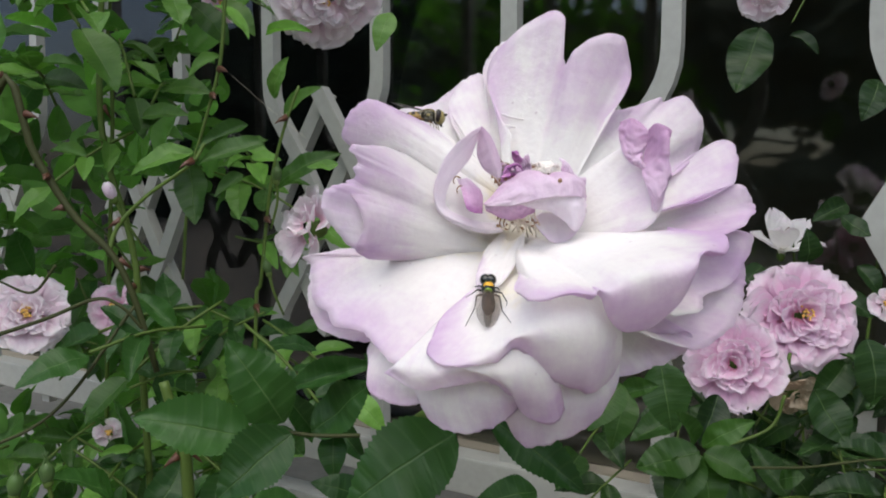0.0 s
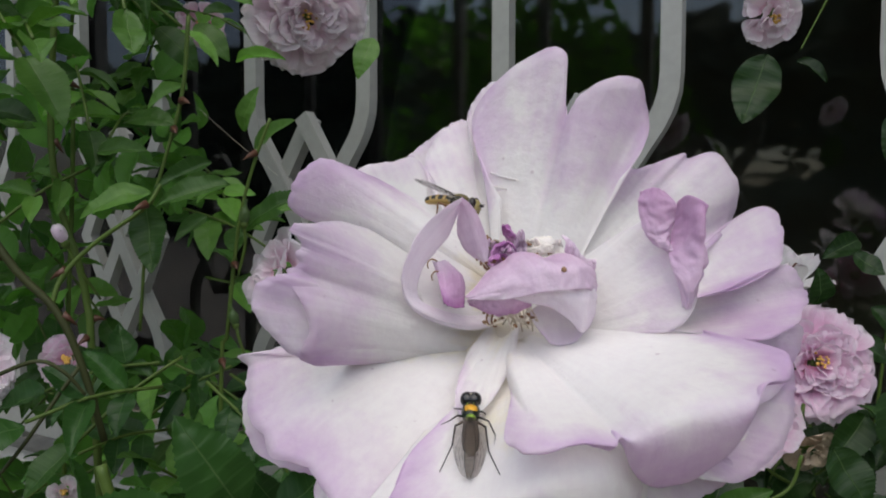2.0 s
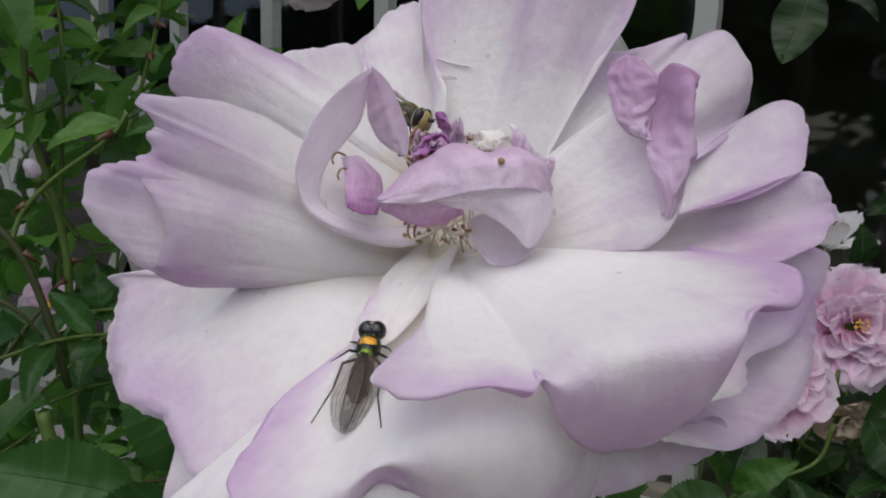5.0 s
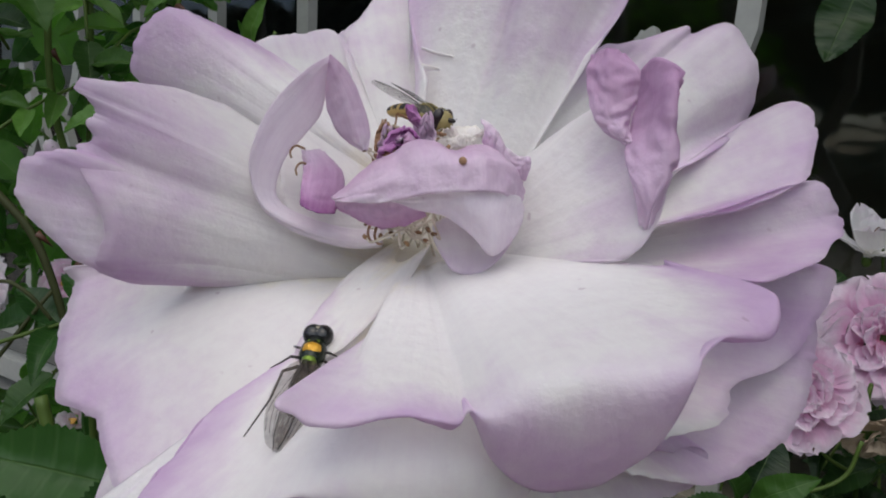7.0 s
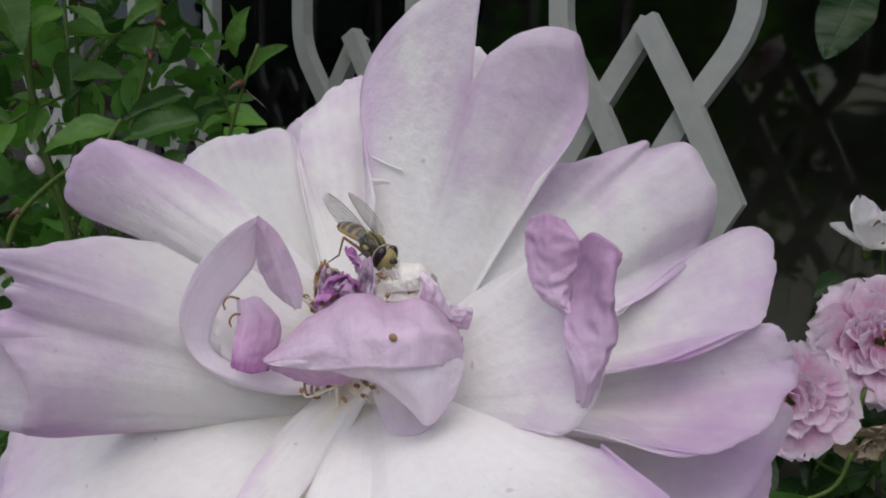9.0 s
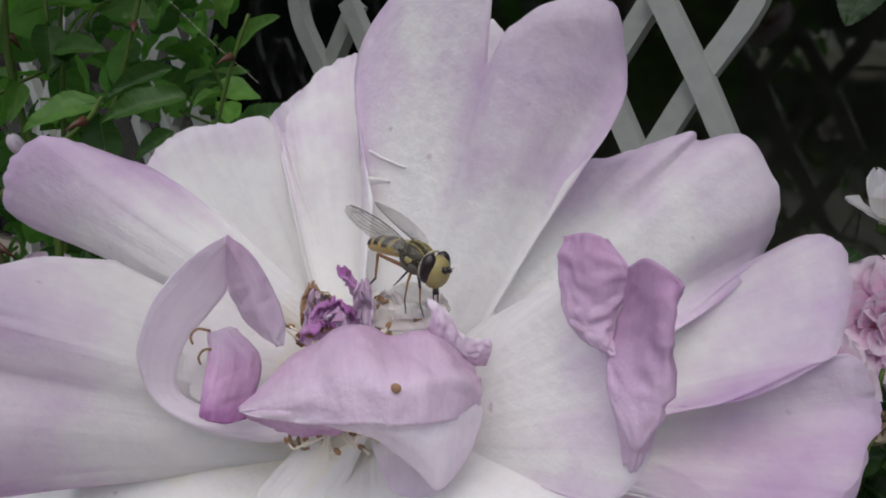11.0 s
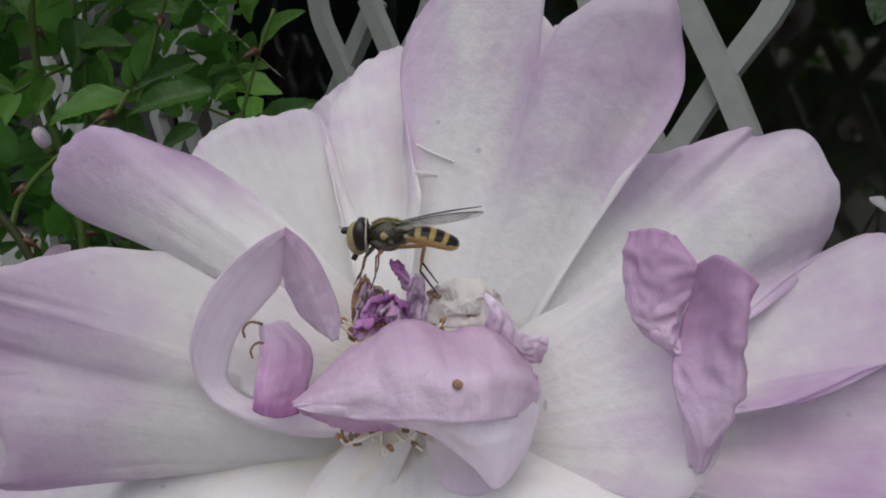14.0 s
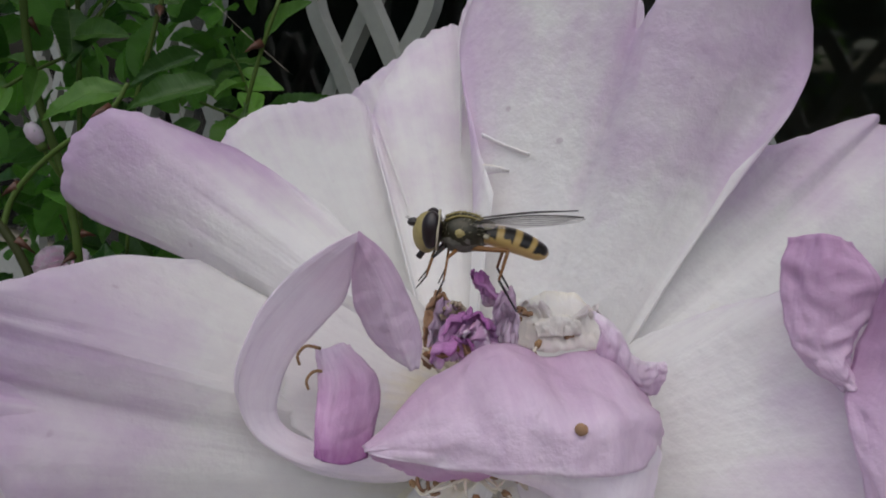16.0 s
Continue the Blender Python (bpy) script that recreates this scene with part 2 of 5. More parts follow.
def flanked(nu, nv, least=0.6, slope=1.1):
    """Petal coordinates: across, and from heart to rim; the flanks near the heart count as inner parts."""
    return [(j / (nu - 1), i / (nv - 1) * min(1.0, least + slope * math.sin(math.pi * j / (nu - 1)))) for i in range(nv) for j in range(nu)]


def thicken(ob, metres, offset=0.0):
    mod = ob.modifiers.new("thickness", "SOLIDIFY")
    mod.thickness, mod.offset = metres, offset
    return ob


def spline(points, n):
    """n points on a smooth curve through the given ones."""
    p = [Vector(q) for q in points]
    p = [2 * p[0] - p[1]] + p + [2 * p[-1] - p[-2]]
    out = []
    for k in range(n):
        s = k / (n - 1) * (len(p) - 3)
        i = min(int(s), len(p) - 4)
        t = s - i
        a, b, c, d = p[i : i + 4]
        out.append(0.5 * ((2 * b) + (c - a) * t + (2 * a - 5 * b + 4 * c - d) * t * t + (3 * b - a - 3 * c + d) * t**3))
    return out


def sheet(grid, uvs=None):
    """Vertices, faces and uvs of rows of points."""
    n, m = len(grid), len(grid[0])
    verts = [p for row in grid for p in row]
    faces = [(i * m + j, i * m + j + 1, (i + 1) * m + j + 1, (i + 1) * m + j) for i in range(n - 1) for j in range(m - 1)]
    if uvs is None:
        uvs = [(j / (m - 1), i / (n - 1)) for i in range(n) for j in range(m)]
    return verts, faces, uvs


def petal_sheet(heart, rim, bulge, ruffle, seed, nu=90, nv=26, waist=0.3, creases=(), rib=0.45):
    """A petal from its heart to its rim, swollen along bulge. The rim's notches fade out inwards. creases: place across, width, depth. Millimetres."""
    edge = spline(rim, nu)
    soft = list(edge)
    for _ in range(int(220 * (nu / 90) ** 2)):
        soft = [soft[0]] + [(soft[k - 1] + 2 * soft[k] + soft[k + 1]) / 4 for k in range(1, nu - 1)] + [soft[-1]]
    mean = sum(edge, Vector()) / nu
    heart = Vector(heart)
    bulge = Vector(bulge)
    way = bulge.normalized()
    rows = []
    for i in range(nv):
        v = i / (nv - 1)
        row = []
        for j in range(nu):
            u = j / (nu - 1)
            root = heart + waist * (soft[j] - mean)
            p = root.lerp(soft[j].lerp(edge[j], v**3), v)
            p = p + bulge * 4 * v * (1 - v) * (0.3 + 0.7 * math.sin(math.pi * u))
            warp = u + 0.12 * noise.noise((u * 5, seed, 8))
            wave = noise.noise((u * 4 + seed * 3.1, v * 2.2, seed)) * v + 0.4 * noise.noise((u * 11, v * 5, seed + 9)) * v * v
            out = (edge[j] - heart).normalized() * (0.45 * noise.noise((warp * 17, seed, 3)) + 0.28 * noise.noise((warp * 44, seed, 6)) - 0.5 * max(0.0, noise.noise((warp * 29, seed, 12)) - 0.35)) * v**10
            crimp = 0.3 * noise.noise((warp * 14, seed + 4, 2)) * v**5
            ribs = 0.55 * noise.noise((u * 9, seed + 7, 0.5 * v)) + 0.3 * noise.noise((u * 21, seed + 11, 0.7 * v))
            groove = sum(deep * math.exp(-(((u - at) / wide) ** 2)) for at, wide, deep in creases) * min(1.0, 1.6 * v) * (1.15 - 0.4 * v)
            row.append(p + out + way * (ruffle * wave * (1.0 - 0.6 * v**6) + crimp + rib * ribs * v * (1.25 - v) - groove))
        rows.append(row)
    return rows


def hung_sheet(heart, ring, rim, way, ruffle, seed, nu=56, nv=30):
    """A petal that runs out from its heart to a ring and hangs over to its rim. Millimetres."""
    a, b = spline(ring, nu), spline(rim, nu)
    for _ in range(nu):
        a = [a[0]] + [(a[k - 1] + 2 * a[k] + a[k + 1]) / 4 for k in range(1, nu - 1)] + [a[-1]]
    mean = sum(a, Vector()) / nu
    way = Vector(way)
    soft = list(b)
    for _ in range(nu * 6):
        soft = [soft[0]] + [(soft[k - 1] + 2 * soft[k] + soft[k + 1]) / 4 for k in range(1, nu - 1)] + [soft[-1]]
    columns = [spline([Vector(heart) + 0.3 * (a[j] - mean), a[j], soft[j]], nv) for j in range(nu)]
    rows = []
    for i in range(nv):
        v = i / (nv - 1)
        w = max(0.0, 2 * v - 1) ** 2
        w = w * (3 - 2 * w)
        columns = [[p + (b[j] - soft[j]) * w if k == i else p for k, p in enumerate(c)] for j, c in enumerate(columns)]
        rows.append([columns[j][i] + way * (ruffle * v * (noise.noise((j / nu * 5, v * 3, seed)) + 0.7 * noise.noise((j / nu * 10, 0.5 * v, seed + 7)) + 0.4 * noise.noise((j / nu * 13, v * 4, seed + 5)))) + Vector((0, 0, (0.45 * noise.noise((j / nu * 16, seed, 1)) + 0.3 * noise.noise((j / nu * 37, seed, 4))) * v**8)) for j in range(nu)])
    return rows


def strip_sheet(a, b, bulge, ruffle, seed, nu=40, nv=18):
    """A petal between two edges, swollen along bulge. Millimetres."""
    ea, eb = spline(a, nu), spline(b, nu)
    bulge = Vector(bulge)
    way = bulge.normalized()
    rows = []
    for i in range(nv):
        v = i / (nv - 1)
        rows.append([ea[j].lerp(eb[j], v) + bulge * math.sin(math.pi * v**0.7) + way * ruffle * (noise.noise((j / nu * 6, v * 4, seed)) + 0.5 * noise.noise((j / nu * 15, v * 9, seed + 5)) + 0.7 * (0.35 - abs(noise.noise((j / nu * 8, v * 3.5, seed + 9))))) for j in range(nu)])
    return rows


def loft(curves, ruffle, seed, nu=44, nv=22, crush=0.0):
    """A petal laid over several lines from one edge to the other, faintly creased. Millimetres."""
    lines = [spline(c, nu) for c in curves]
    columns = [spline([c[j] for c in lines], nv) for j in range(nu)]
    rows = []
    for i in range(nv):
        row = []
        for j in range(nu):
            u, v = j / (nu - 1), i / (nv - 1)
            a, b = columns[min(j + 1, nu - 1)][i] - columns[max(j - 1, 0)][i], columns[j][min(i + 1, nv - 1)] - columns[j][max(i - 1, 0)]
            n = a.cross(b)
            n = n.normalized() if n.length > 1e-6 else Vector((0, -1, 0))
            wave = noise.noise((u * 5, v * 2.5, seed)) + 0.5 * noise.noise((u * 12, v * 3, seed + 5))
            sharp = 0.5 - abs(noise.noise((u * 7, v * 4, seed + 9))) * 1.6 + 0.4 * (0.4 - abs(noise.noise((u * 16, v * 9, seed + 2))))
            row.append(columns[j][i] + n * (ruffle * wave + crush * sharp))
        rows.append(row)
    return rows


def tube(points, radii, sides=8, closed=True):
    """A bent, tapering round bar along a curve."""
    n = len(points)
    verts, faces = [], []
    pts = [Vector(p) for p in points]
    ref = Vector((0.31, 0.52, 0.79))
    for i, p in enumerate(pts):
        d = (pts[min(i + 1, n - 1)] - pts[max(i - 1, 0)]).normalized()
        x = d.cross(ref).normalized()
        y = d.cross(x)
        r = radii[i] if isinstance(radii, (list, tuple)) else radii
        verts += [p + r * (math.cos(2 * math.pi * k / sides) * x + math.sin(2 * math.pi * k / sides) * y) for k in range(sides)]
    for i in range(n - 1):
        for k in range(sides):
            q = (k + 1) % sides
            faces.append((i * sides + k, i * sides + q, (i + 1) * sides + q, (i + 1) * sides + k))
    if closed:
        faces += [tuple(range(sides))[::-1], tuple((n - 1) * sides + k for k in range(sides))]
    return verts, faces, None


def box(lo, hi, bevel=0.0):
    bm = bmesh.new()
    bmesh.ops.create_cube(bm, size=1)
    for v in bm.verts:
        v.co = Vector([lo[k] + (v.co[k] + 0.5) * (hi[k] - lo[k]) for k in range(3)])
    if bevel:
        bmesh.ops.bevel(bm, geom=bm.edges[:], offset=bevel, segments=2, affect="EDGES", profile=0.6)
    return bm


# ---- setting: ground, house wall, window ----
ALONG = Vector((0.8575, -0.5144, 0))
OUT = Vector((-0.5144, -0.8575, 0))
WALL_AT = Vector((0.2884, 0.4809, 0))


def wall_pose():
    """x along the wall to its right, y into the house, z up; the origin on the ground below the grille."""
    m = Matrix.Identity(4)
    m.col[0][:3], m.col[1][:3], m.col[2][:3] = ALONG, -OUT, (0, 0, 1)
    m.translation = WALL_AT
    return m


def on_wall(ob):
    ob.matrix_basis = wall_pose()
    return ob


# unseen ground, kept pale so it bounces light up under the petals
bm = bmesh.new()
bmesh.ops.create_grid(bm, x_segments=40, y_segments=40, size=200)
ground = part("ground", bm, PALE_GROUND)
tagged(ground, "unseen ground below the house wall, made pale to bounce light", "ground", kind="structure")

# unseen hedge, added so the glass mirrors dark with a bright sky gap
verts, faces = [], []
for i in range(401):
    for j in range(121):
        x, z = -32 + 44 * i / 400, j / 120
        high = 5.0 + 1.6 * min(1, max(0, -x - 13) / 6) + 0.5 * noise.noise((x, 2, 1)) + 0.3 * noise.noise((x * 3, 5, 1))
        verts.append((x, -12 + 0.01 * x * x + 0.7 * noise.noise((x * 1.3, z * 6, 4)) + 0.35 * noise.noise((x * 4, z * 20, 8)), z * high))
for i in range(400):
    for j in range(120):
        x, z = -32 + 44 * (i + 0.5) / 400, 5.1 * (j + 0.5) / 120
        if ((x + 10.3) / 1.7) ** 2 + ((z - 2.05) / 0.36) ** 2 + 1.3 * noise.noise((x * 1.6, z * 4.5, 11)) + 1.1 * noise.noise((x * 5, z * 11, 3)) < 0.8:
            continue
        faces.append((i * 121 + j, (i + 1) * 121 + j, (i + 1) * 121 + j + 1, i * 121 + j + 1))
tagged(part("mirrored_hedge", (verts, faces, None), HEDGE), "unseen tall dark hedge added for the glass to mirror, with gaps", "hedge", kind="structure")

# wall below, above and beside the window, 90 mm behind the grille
DEEP, SILL, HEAD, LEFT, RIGHT = 0.09, 0.86, 2.1, -1.75, 1.2
for name, lo, hi in (("wall_below", (-6, DEEP, 0), (6, DEEP + 0.25, SILL)), ("wall_above", (-6, DEEP, HEAD), (6, DEEP + 0.25, 4)), ("wall_left", (-6, DEEP, SILL), (LEFT, DEEP + 0.25, HEAD)), ("wall_right", (RIGHT, DEEP, SILL), (6, DEEP + 0.25, HEAD))):
    tagged(on_wall(part(name, box(lo, hi), RENDER_WALL, smooth=False)), "grey rendered house wall round the window", "wall", kind="structure")
# unseen overhang, added to darken window, grille and bush behind the bloom
tagged(on_wall(part("shading_overhang", box((-6, -0.24, 2.12), (6, DEEP, 2.24)), PAINT_GREY, smooth=False)), "unseen overhang added to shade the window and grille", "roof", kind="structure")
sill = on_wall(part("window_sill", box((LEFT - 0.05, -0.03, SILL - 0.05), (RIGHT + 0.05, DEEP + 0.10, SILL - 0.002), 0.006), PAINT_GREY, smooth=False))
tagged(sill, "weathered pale grey window sill", "sill", kind="structure")
window = on_wall(base("window_1", (0, 0, 0), "wide dark window behind a white grille", "window", kind="structure"))
part("pane", box((LEFT + 0.05, DEEP + 0.10, SILL + 0.05), (RIGHT - 0.05, DEEP + 0.106, HEAD - 0.05)), GLASS, window, "dark reflecting window pane", smooth=False).visible_shadow = False
for name, lo, hi in (("window_frame", (LEFT, DEEP + 0.08, SILL), (RIGHT, DEEP + 0.13, SILL + 0.05)), ("window_frame", (LEFT, DEEP + 0.08, HEAD - 0.05), (RIGHT, DEEP + 0.13, HEAD)), ("window_frame", (LEFT, DEEP + 0.08, SILL + 0.05), (LEFT + 0.05, DEEP + 0.13, HEAD - 0.05)), ("window_frame", (RIGHT - 0.05, DEEP + 0.08, SILL + 0.05), (RIGHT, DEEP + 0.13, HEAD - 0.05))):
    part(name, box(lo, hi, 0.003), ROOM, window, "dark window frame", smooth=False)
for name, lo, hi in (("room_back", (-3, 2.6, 0.3), (3, 2.7, 3)), ("room_left", (-3.1, 0.35, 0.3), (-3, 2.6, 3)), ("room_right", (3, 0.35, 0.3), (3.1, 2.6, 3)), ("room_floor", (-3, 0.35, 0.2), (3, 2.7, 0.3)), ("room_ceiling", (-3, 0.35, 3), (3, 2.7, 3.1))):
    tagged(on_wall(part(name, box(lo, hi), ROOM, smooth=False)), "dim brown room behind the window", "wall", kind="structure")


# ---- the white grille ----
def strap(points, width, deep, n=40, smooth_line=True):
    """A flat bar along a line in the plane of the grille; x along the wall, z up."""
    p = spline([(x, 0, z) for x, z in points], n) if smooth_line else [Vector((x, 0, z)) for x, z in points]
    verts, faces = [], []
    k = len(p)
    for i, q in enumerate(p):
        before, after = (p[i] - p[max(i - 1, 0)]), (p[min(i + 1, k - 1)] - p[i])
        a, b = before.normalized() if before.length else after.normalized(), after.normalized() if after.length else before.normalized()
        d = (a + b).normalized()
        side = Vector((d.z, 0, -d.x)) * (width / 2 / max(0.5, d.dot(a)))
        for s, y in ((1, -deep / 2), (1, deep / 2), (-1, deep / 2), (-1, -deep / 2)):
            verts.append(q + s * side + Vector((0, y, 0)))
    for i in range(k - 1):
        for j in range(4):
            m = (j + 1) % 4
            faces.append((i * 4 + j, (i + 1) * 4 + j, (i + 1) * 4 + m, i * 4 + m))
    faces += [(0, 1, 2, 3), tuple((k - 1) * 4 + j for j in (3, 2, 1, 0))]
    bm = bmesh.new()
    vs = [bm.verts.new(v) for v in verts]
    for f in faces:
        bm.faces.new([vs[i] for i in f])
    bmesh.ops.recalc_face_normals(bm, faces=bm.faces[:])
    return bm


grille = on_wall(base("window_grille", (0, 0, 0), "white painted window grille of crossing flat bars", "grille"))
HALF, TOP, FOOT, MID, CROSS, APEX = 0.063, 2.05, 0.93, 1.175, 0.056, 0.112
for c in (-0.977, -0.721, -0.465, -0.209, 0.047, 0.303, 0.559):
    for s in (-1, 1):
        y = 0.0015 * s
        line = [(c + s * HALF, TOP), (c + s * HALF, MID + 0.125), (c + s * (HALF - 0.001), MID + 0.112), (c + s * (HALF - 0.0045), MID + 0.1), (c + s * (HALF - 0.0095), MID + 0.09), (c + s * 0.031, MID + CROSS), (c - s * 0.031, MID - CROSS), (c - s * (HALF - 0.0095), MID - 0.09), (c - s * (HALF - 0.0045), MID - 0.1), (c - s * (HALF - 0.001), MID - 0.112), (c - s * HALF, MID - 0.125), (c - s * HALF, FOOT)]
        o = part("bar", strap(line, 0.0142, 0.011, smooth_line=False), PAINT, grille, smooth=False)
        o.location.y = y
        zig = [(c, MID + APEX), (c + s * 0.034, MID + CROSS), (c + s * 0.064, MID), (c + s * 0.034, MID - CROSS), (c, MID - APEX)]
        o = part("chevron", strap(zig, 0.0142, 0.011, smooth_line=False), PAINT, grille, smooth=False)
        o.location.y = -y - 0.004 * s
part("rail", box((-1.3, -0.012, 0.94), (0.9, 0.012, 0.972), 0.002), PAINT, grille, smooth=False)
part("rail", box((-1.3, -0.012, 0.875), (0.9, 0.012, 0.905), 0.002), PAINT, grille, smooth=False)
part("rail", box((-1.3, -0.012, 2.03), (0.9, 0.012, 2.06), 0.002), PAINT, grille, smooth=False)
for x in (-1.29, 0.89):
    part("post", box((x - 0.015, -0.013, SILL - 0.002), (x + 0.015, 0.013, 2.06), 0.002), PAINT, grille, smooth=False)

# ---- the large bloom ----
HEART = (15, 150, -13)
bloom = base("rose_bloom", mm(HEART), "fully open pale pink rose with white heart and faded centre", "flower")


def local(rows):
    return [[(p - Vector(HEART)) / 1000 for p in row] for row in rows]


def bloom_petal(rim, bulge, mat=PETAL, ruffle=0.5, seed=0, heart=HEART, name="petal", label="", thick=0.00014, waist=0.3, nu=90, reach=1.0, least=0.6, slope=1.1, creases=(), rib=0.45):
    uvs = [(a, min(1.08, b * reach)) for a, b in flanked(nu, 26, least, slope)]
    return thicken(part(name, sheet(local(petal_sheet(heart, rim, bulge, ruffle, seed, nu=nu, waist=waist, creases=creases, rib=rib)), uvs), mat, bloom, label), thick)


def bloom_hung(ring, rim, mat, seed, heart=HEART, ruffle=0.6, nu=56, label="", reach=1.0):
    uvs = [(j / (nu - 1), min(1.05, reach * i / 29)) for i in range(30) for j in range(nu)]
    return thicken(part("petal", sheet(local(hung_sheet(heart, ring, rim, (0, -0.7, 0.3), ruffle, seed, nu)), uvs), mat, bloom, label), 0.00014)


def bloom_strip(edges, bulge, mat, ruffle=0.3, seed=0, name="petal", label="", thick=0.00014):
    return thicken(part(name, sheet(local(strip_sheet(*edges, bulge, ruffle, seed))), mat, bloom, label), thick)


def bloom_loft(curves, mat, ruffle=0.2, seed=0, name="inner_petal", label="", crush=0.0, flip=False, reach=1.0, nu=44, nv=22, swap=False):
    uvs = [(0.3 * i / (nv - 1), reach * ((nu - 1 - j) if flip else j) / (nu - 1)) for i in range(nv) for j in range(nu)] if swap else [(0.4 * j / (nu - 1), reach * ((nv - 1 - i) if flip else i) / (nv - 1)) for i in range(nv) for j in range(nu)]
    return thicken(part(name, sheet(local(loft(curves, ruffle, seed, nu, nv, crush)), uvs), mat, bloom, label), 0.00014)


# backs and sides, from the far rim to the near one
bloom_petal([(9.3, 168.0, 20.2), (8.8, 172.0, 25.3), (10.3, 173.0, 28.7), (13.5, 174.0, 32.0), (19.5, 174.0, 31.5), (25.3, 171.0, 28.0), (26.6, 170.0, 26.9), (26.1, 166.0, 21.9)], (0, 3, 1), PETAL_PALE, 0.6, 1)
bloom_petal([(1.5, 168.0, 13.8), (-3.5, 176.0, 16.7), (-1.5, 176.0, 19.0), (1.7, 177.0, 21.6), (6.1, 177.0, 24.0), (9.5, 172.0, 19.6)], (0, 3, 1), PETAL, 0.6, 2)
bloom_petal([(3.8, 160, 9.6), (1.4, 165, 14.8), (1.6, 169, 18.9), (4.4, 172, 23.1), (8.1, 174, 25.0), (14, 174, 25), (19, 170, 19)], (0, -1.2, 0.6), PETAL_PALE, 0.4, 3)
bloom_petal([(13.6, 155.0, 10.2), (11.6, 160.0, 14.7), (9.4, 166.0, 22.0), (10.9, 167.0, 27.7), (16.6, 163.0, 33.0), (21.4, 160.0, 35.1), (24.4, 158.0, 34.6), (24.4, 157.0, 29.8), (24.3, 156.3, 24.1), (25.2, 155.5, 25.4), (26.4, 155.0, 27.1), (30.4, 153.0, 29.3), (35.1, 153.0, 29.6), (36.7, 154.0, 25.4), (36.9, 153.2, 21.4), (35.2, 152.0, 17.2), (31.8, 152.0, 13.0)], (0, 0.8, -0.8), PETAL_PALE, 1.0, 4, label="tall white and lilac petal with a notched rim", reach=1.08, least=0.5, slope=1.6, creases=((0.5, 0.05, -0.7),))
# highlights along two creases of the tall petal, put in as raised pale strips
bloom_strip(([(12.2, 160.2, 14.8), (14.2, 159.0, 14.05), (16.5, 157.5, 13.4)], [(12.2, 160.2, 14.5), (14.2, 159.0, 13.8), (16.4, 157.5, 13.3)]), (0, -0.12, 0.1), PETAL_THIN, 0.05, 50, "fold", "thin crease, its highlight laid on as a white strip")
bloom_strip(([(12.6, 157.1, 12.4), (13.7, 157.7, 12.2), (14.8, 158.0, 11.9)], [(12.6, 157.1, 11.5), (13.7, 157.7, 11.7), (14.8, 158.0, 11.8)]), (0, -0.15, 0.1), PETAL_THIN, 0.05, 51, "fold", "thin crease, its highlight laid on as a white strip")
bloom_petal([(-8.4, 155.0, 7.8), (-12.7, 161.6, 12.0), (-10.0, 164.0, 15.7), (-5.6, 165.0, 16.7), (-1.0, 166.2, 17.5), (1.2, 166.0, 15.9), (3.8, 162.0, 12.0)], (-1, 1, -1), PETAL_PALE, 0.5, 5)
bloom_petal([(-4.7, 146.4, 5.6), (-12.4, 147.6, 6.2), (-17.5, 148.0, 7.5), (-19.0, 147.0, 9.7), (-17.9, 146.0, 13.2), (-14.3, 145.5, 16.0), (-10.4, 147.0, 15.3), (-5.5, 149.0, 13.1), (1.0, 148.0, 9.7)], (-1, -2.5, 2), PETAL, 0.5, 6, heart=(12, 148, -4), label="petal rolled back along its upper rim", reach=1.05)
bloom_petal([(-12.0, 134.8, 4.5), (-14.4, 132.2, 2.4), (-15.8, 131.0, 0.5), (-17.3, 129.0, 0.4), (-19.2, 127.8, -0.4), (-20.2, 127.6, -2.3), (-19.6, 127.4, -5.0), (-18.0, 128.6, -7.4), (-16.5, 130.0, -9.6), (-15.0, 132.2, -11.2), (-13.2, 136.0, -12.9), (-8.8, 142.4, -13.8)], (0, 0.5, -0.5), PETAL, 0.6, 27, label="lilac lobe below a torn petal", reach=1.2, rib=0.3)
bloom_petal([(-7.0, 143.4, 5.9), (-10.6, 138.0, 7.0), (-13.1, 132.0, 7.0), (-15.3, 129.8, 6.8), (-15.8, 129.6, 6.0), (-14.7, 130.3, 5.0), (-14.5, 130.7, 3.8), (-15.2, 130.6, 2.8), (-15.1, 130.8, 1.9), (-16.3, 131.1, 0.9), (-15.8, 130.4, -0.8), (-14.8, 129.9, -2.6), (-13.8, 130.0, -4.6), (-13.5, 130.4, -7.0), (-14.3, 131.0, -9.2), (-14.7, 132.0, -11.0), (-13.8, 135.6, -12.5), (-9.2, 141.6, -13.2)], (0, -0.6, 0.5), PETAL, 0.8, 7, label="broad lilac petal with a torn rim", nu=140, reach=1.12, rib=0.3)
bloom_petal([(-20.0, 147.0, -12.0), (-24.4, 147.0, -14.4), (-25.2, 143.0, -18.0), (-24.9, 141.0, -22.0), (-23.0, 139.0, -25.7), (-18.7, 136.0, -27.1), (-13.4, 134.0, -27.6), (-9.4, 134.0, -27.0)], (0, 0, -1), PETAL_PALE, 0.5, 8)
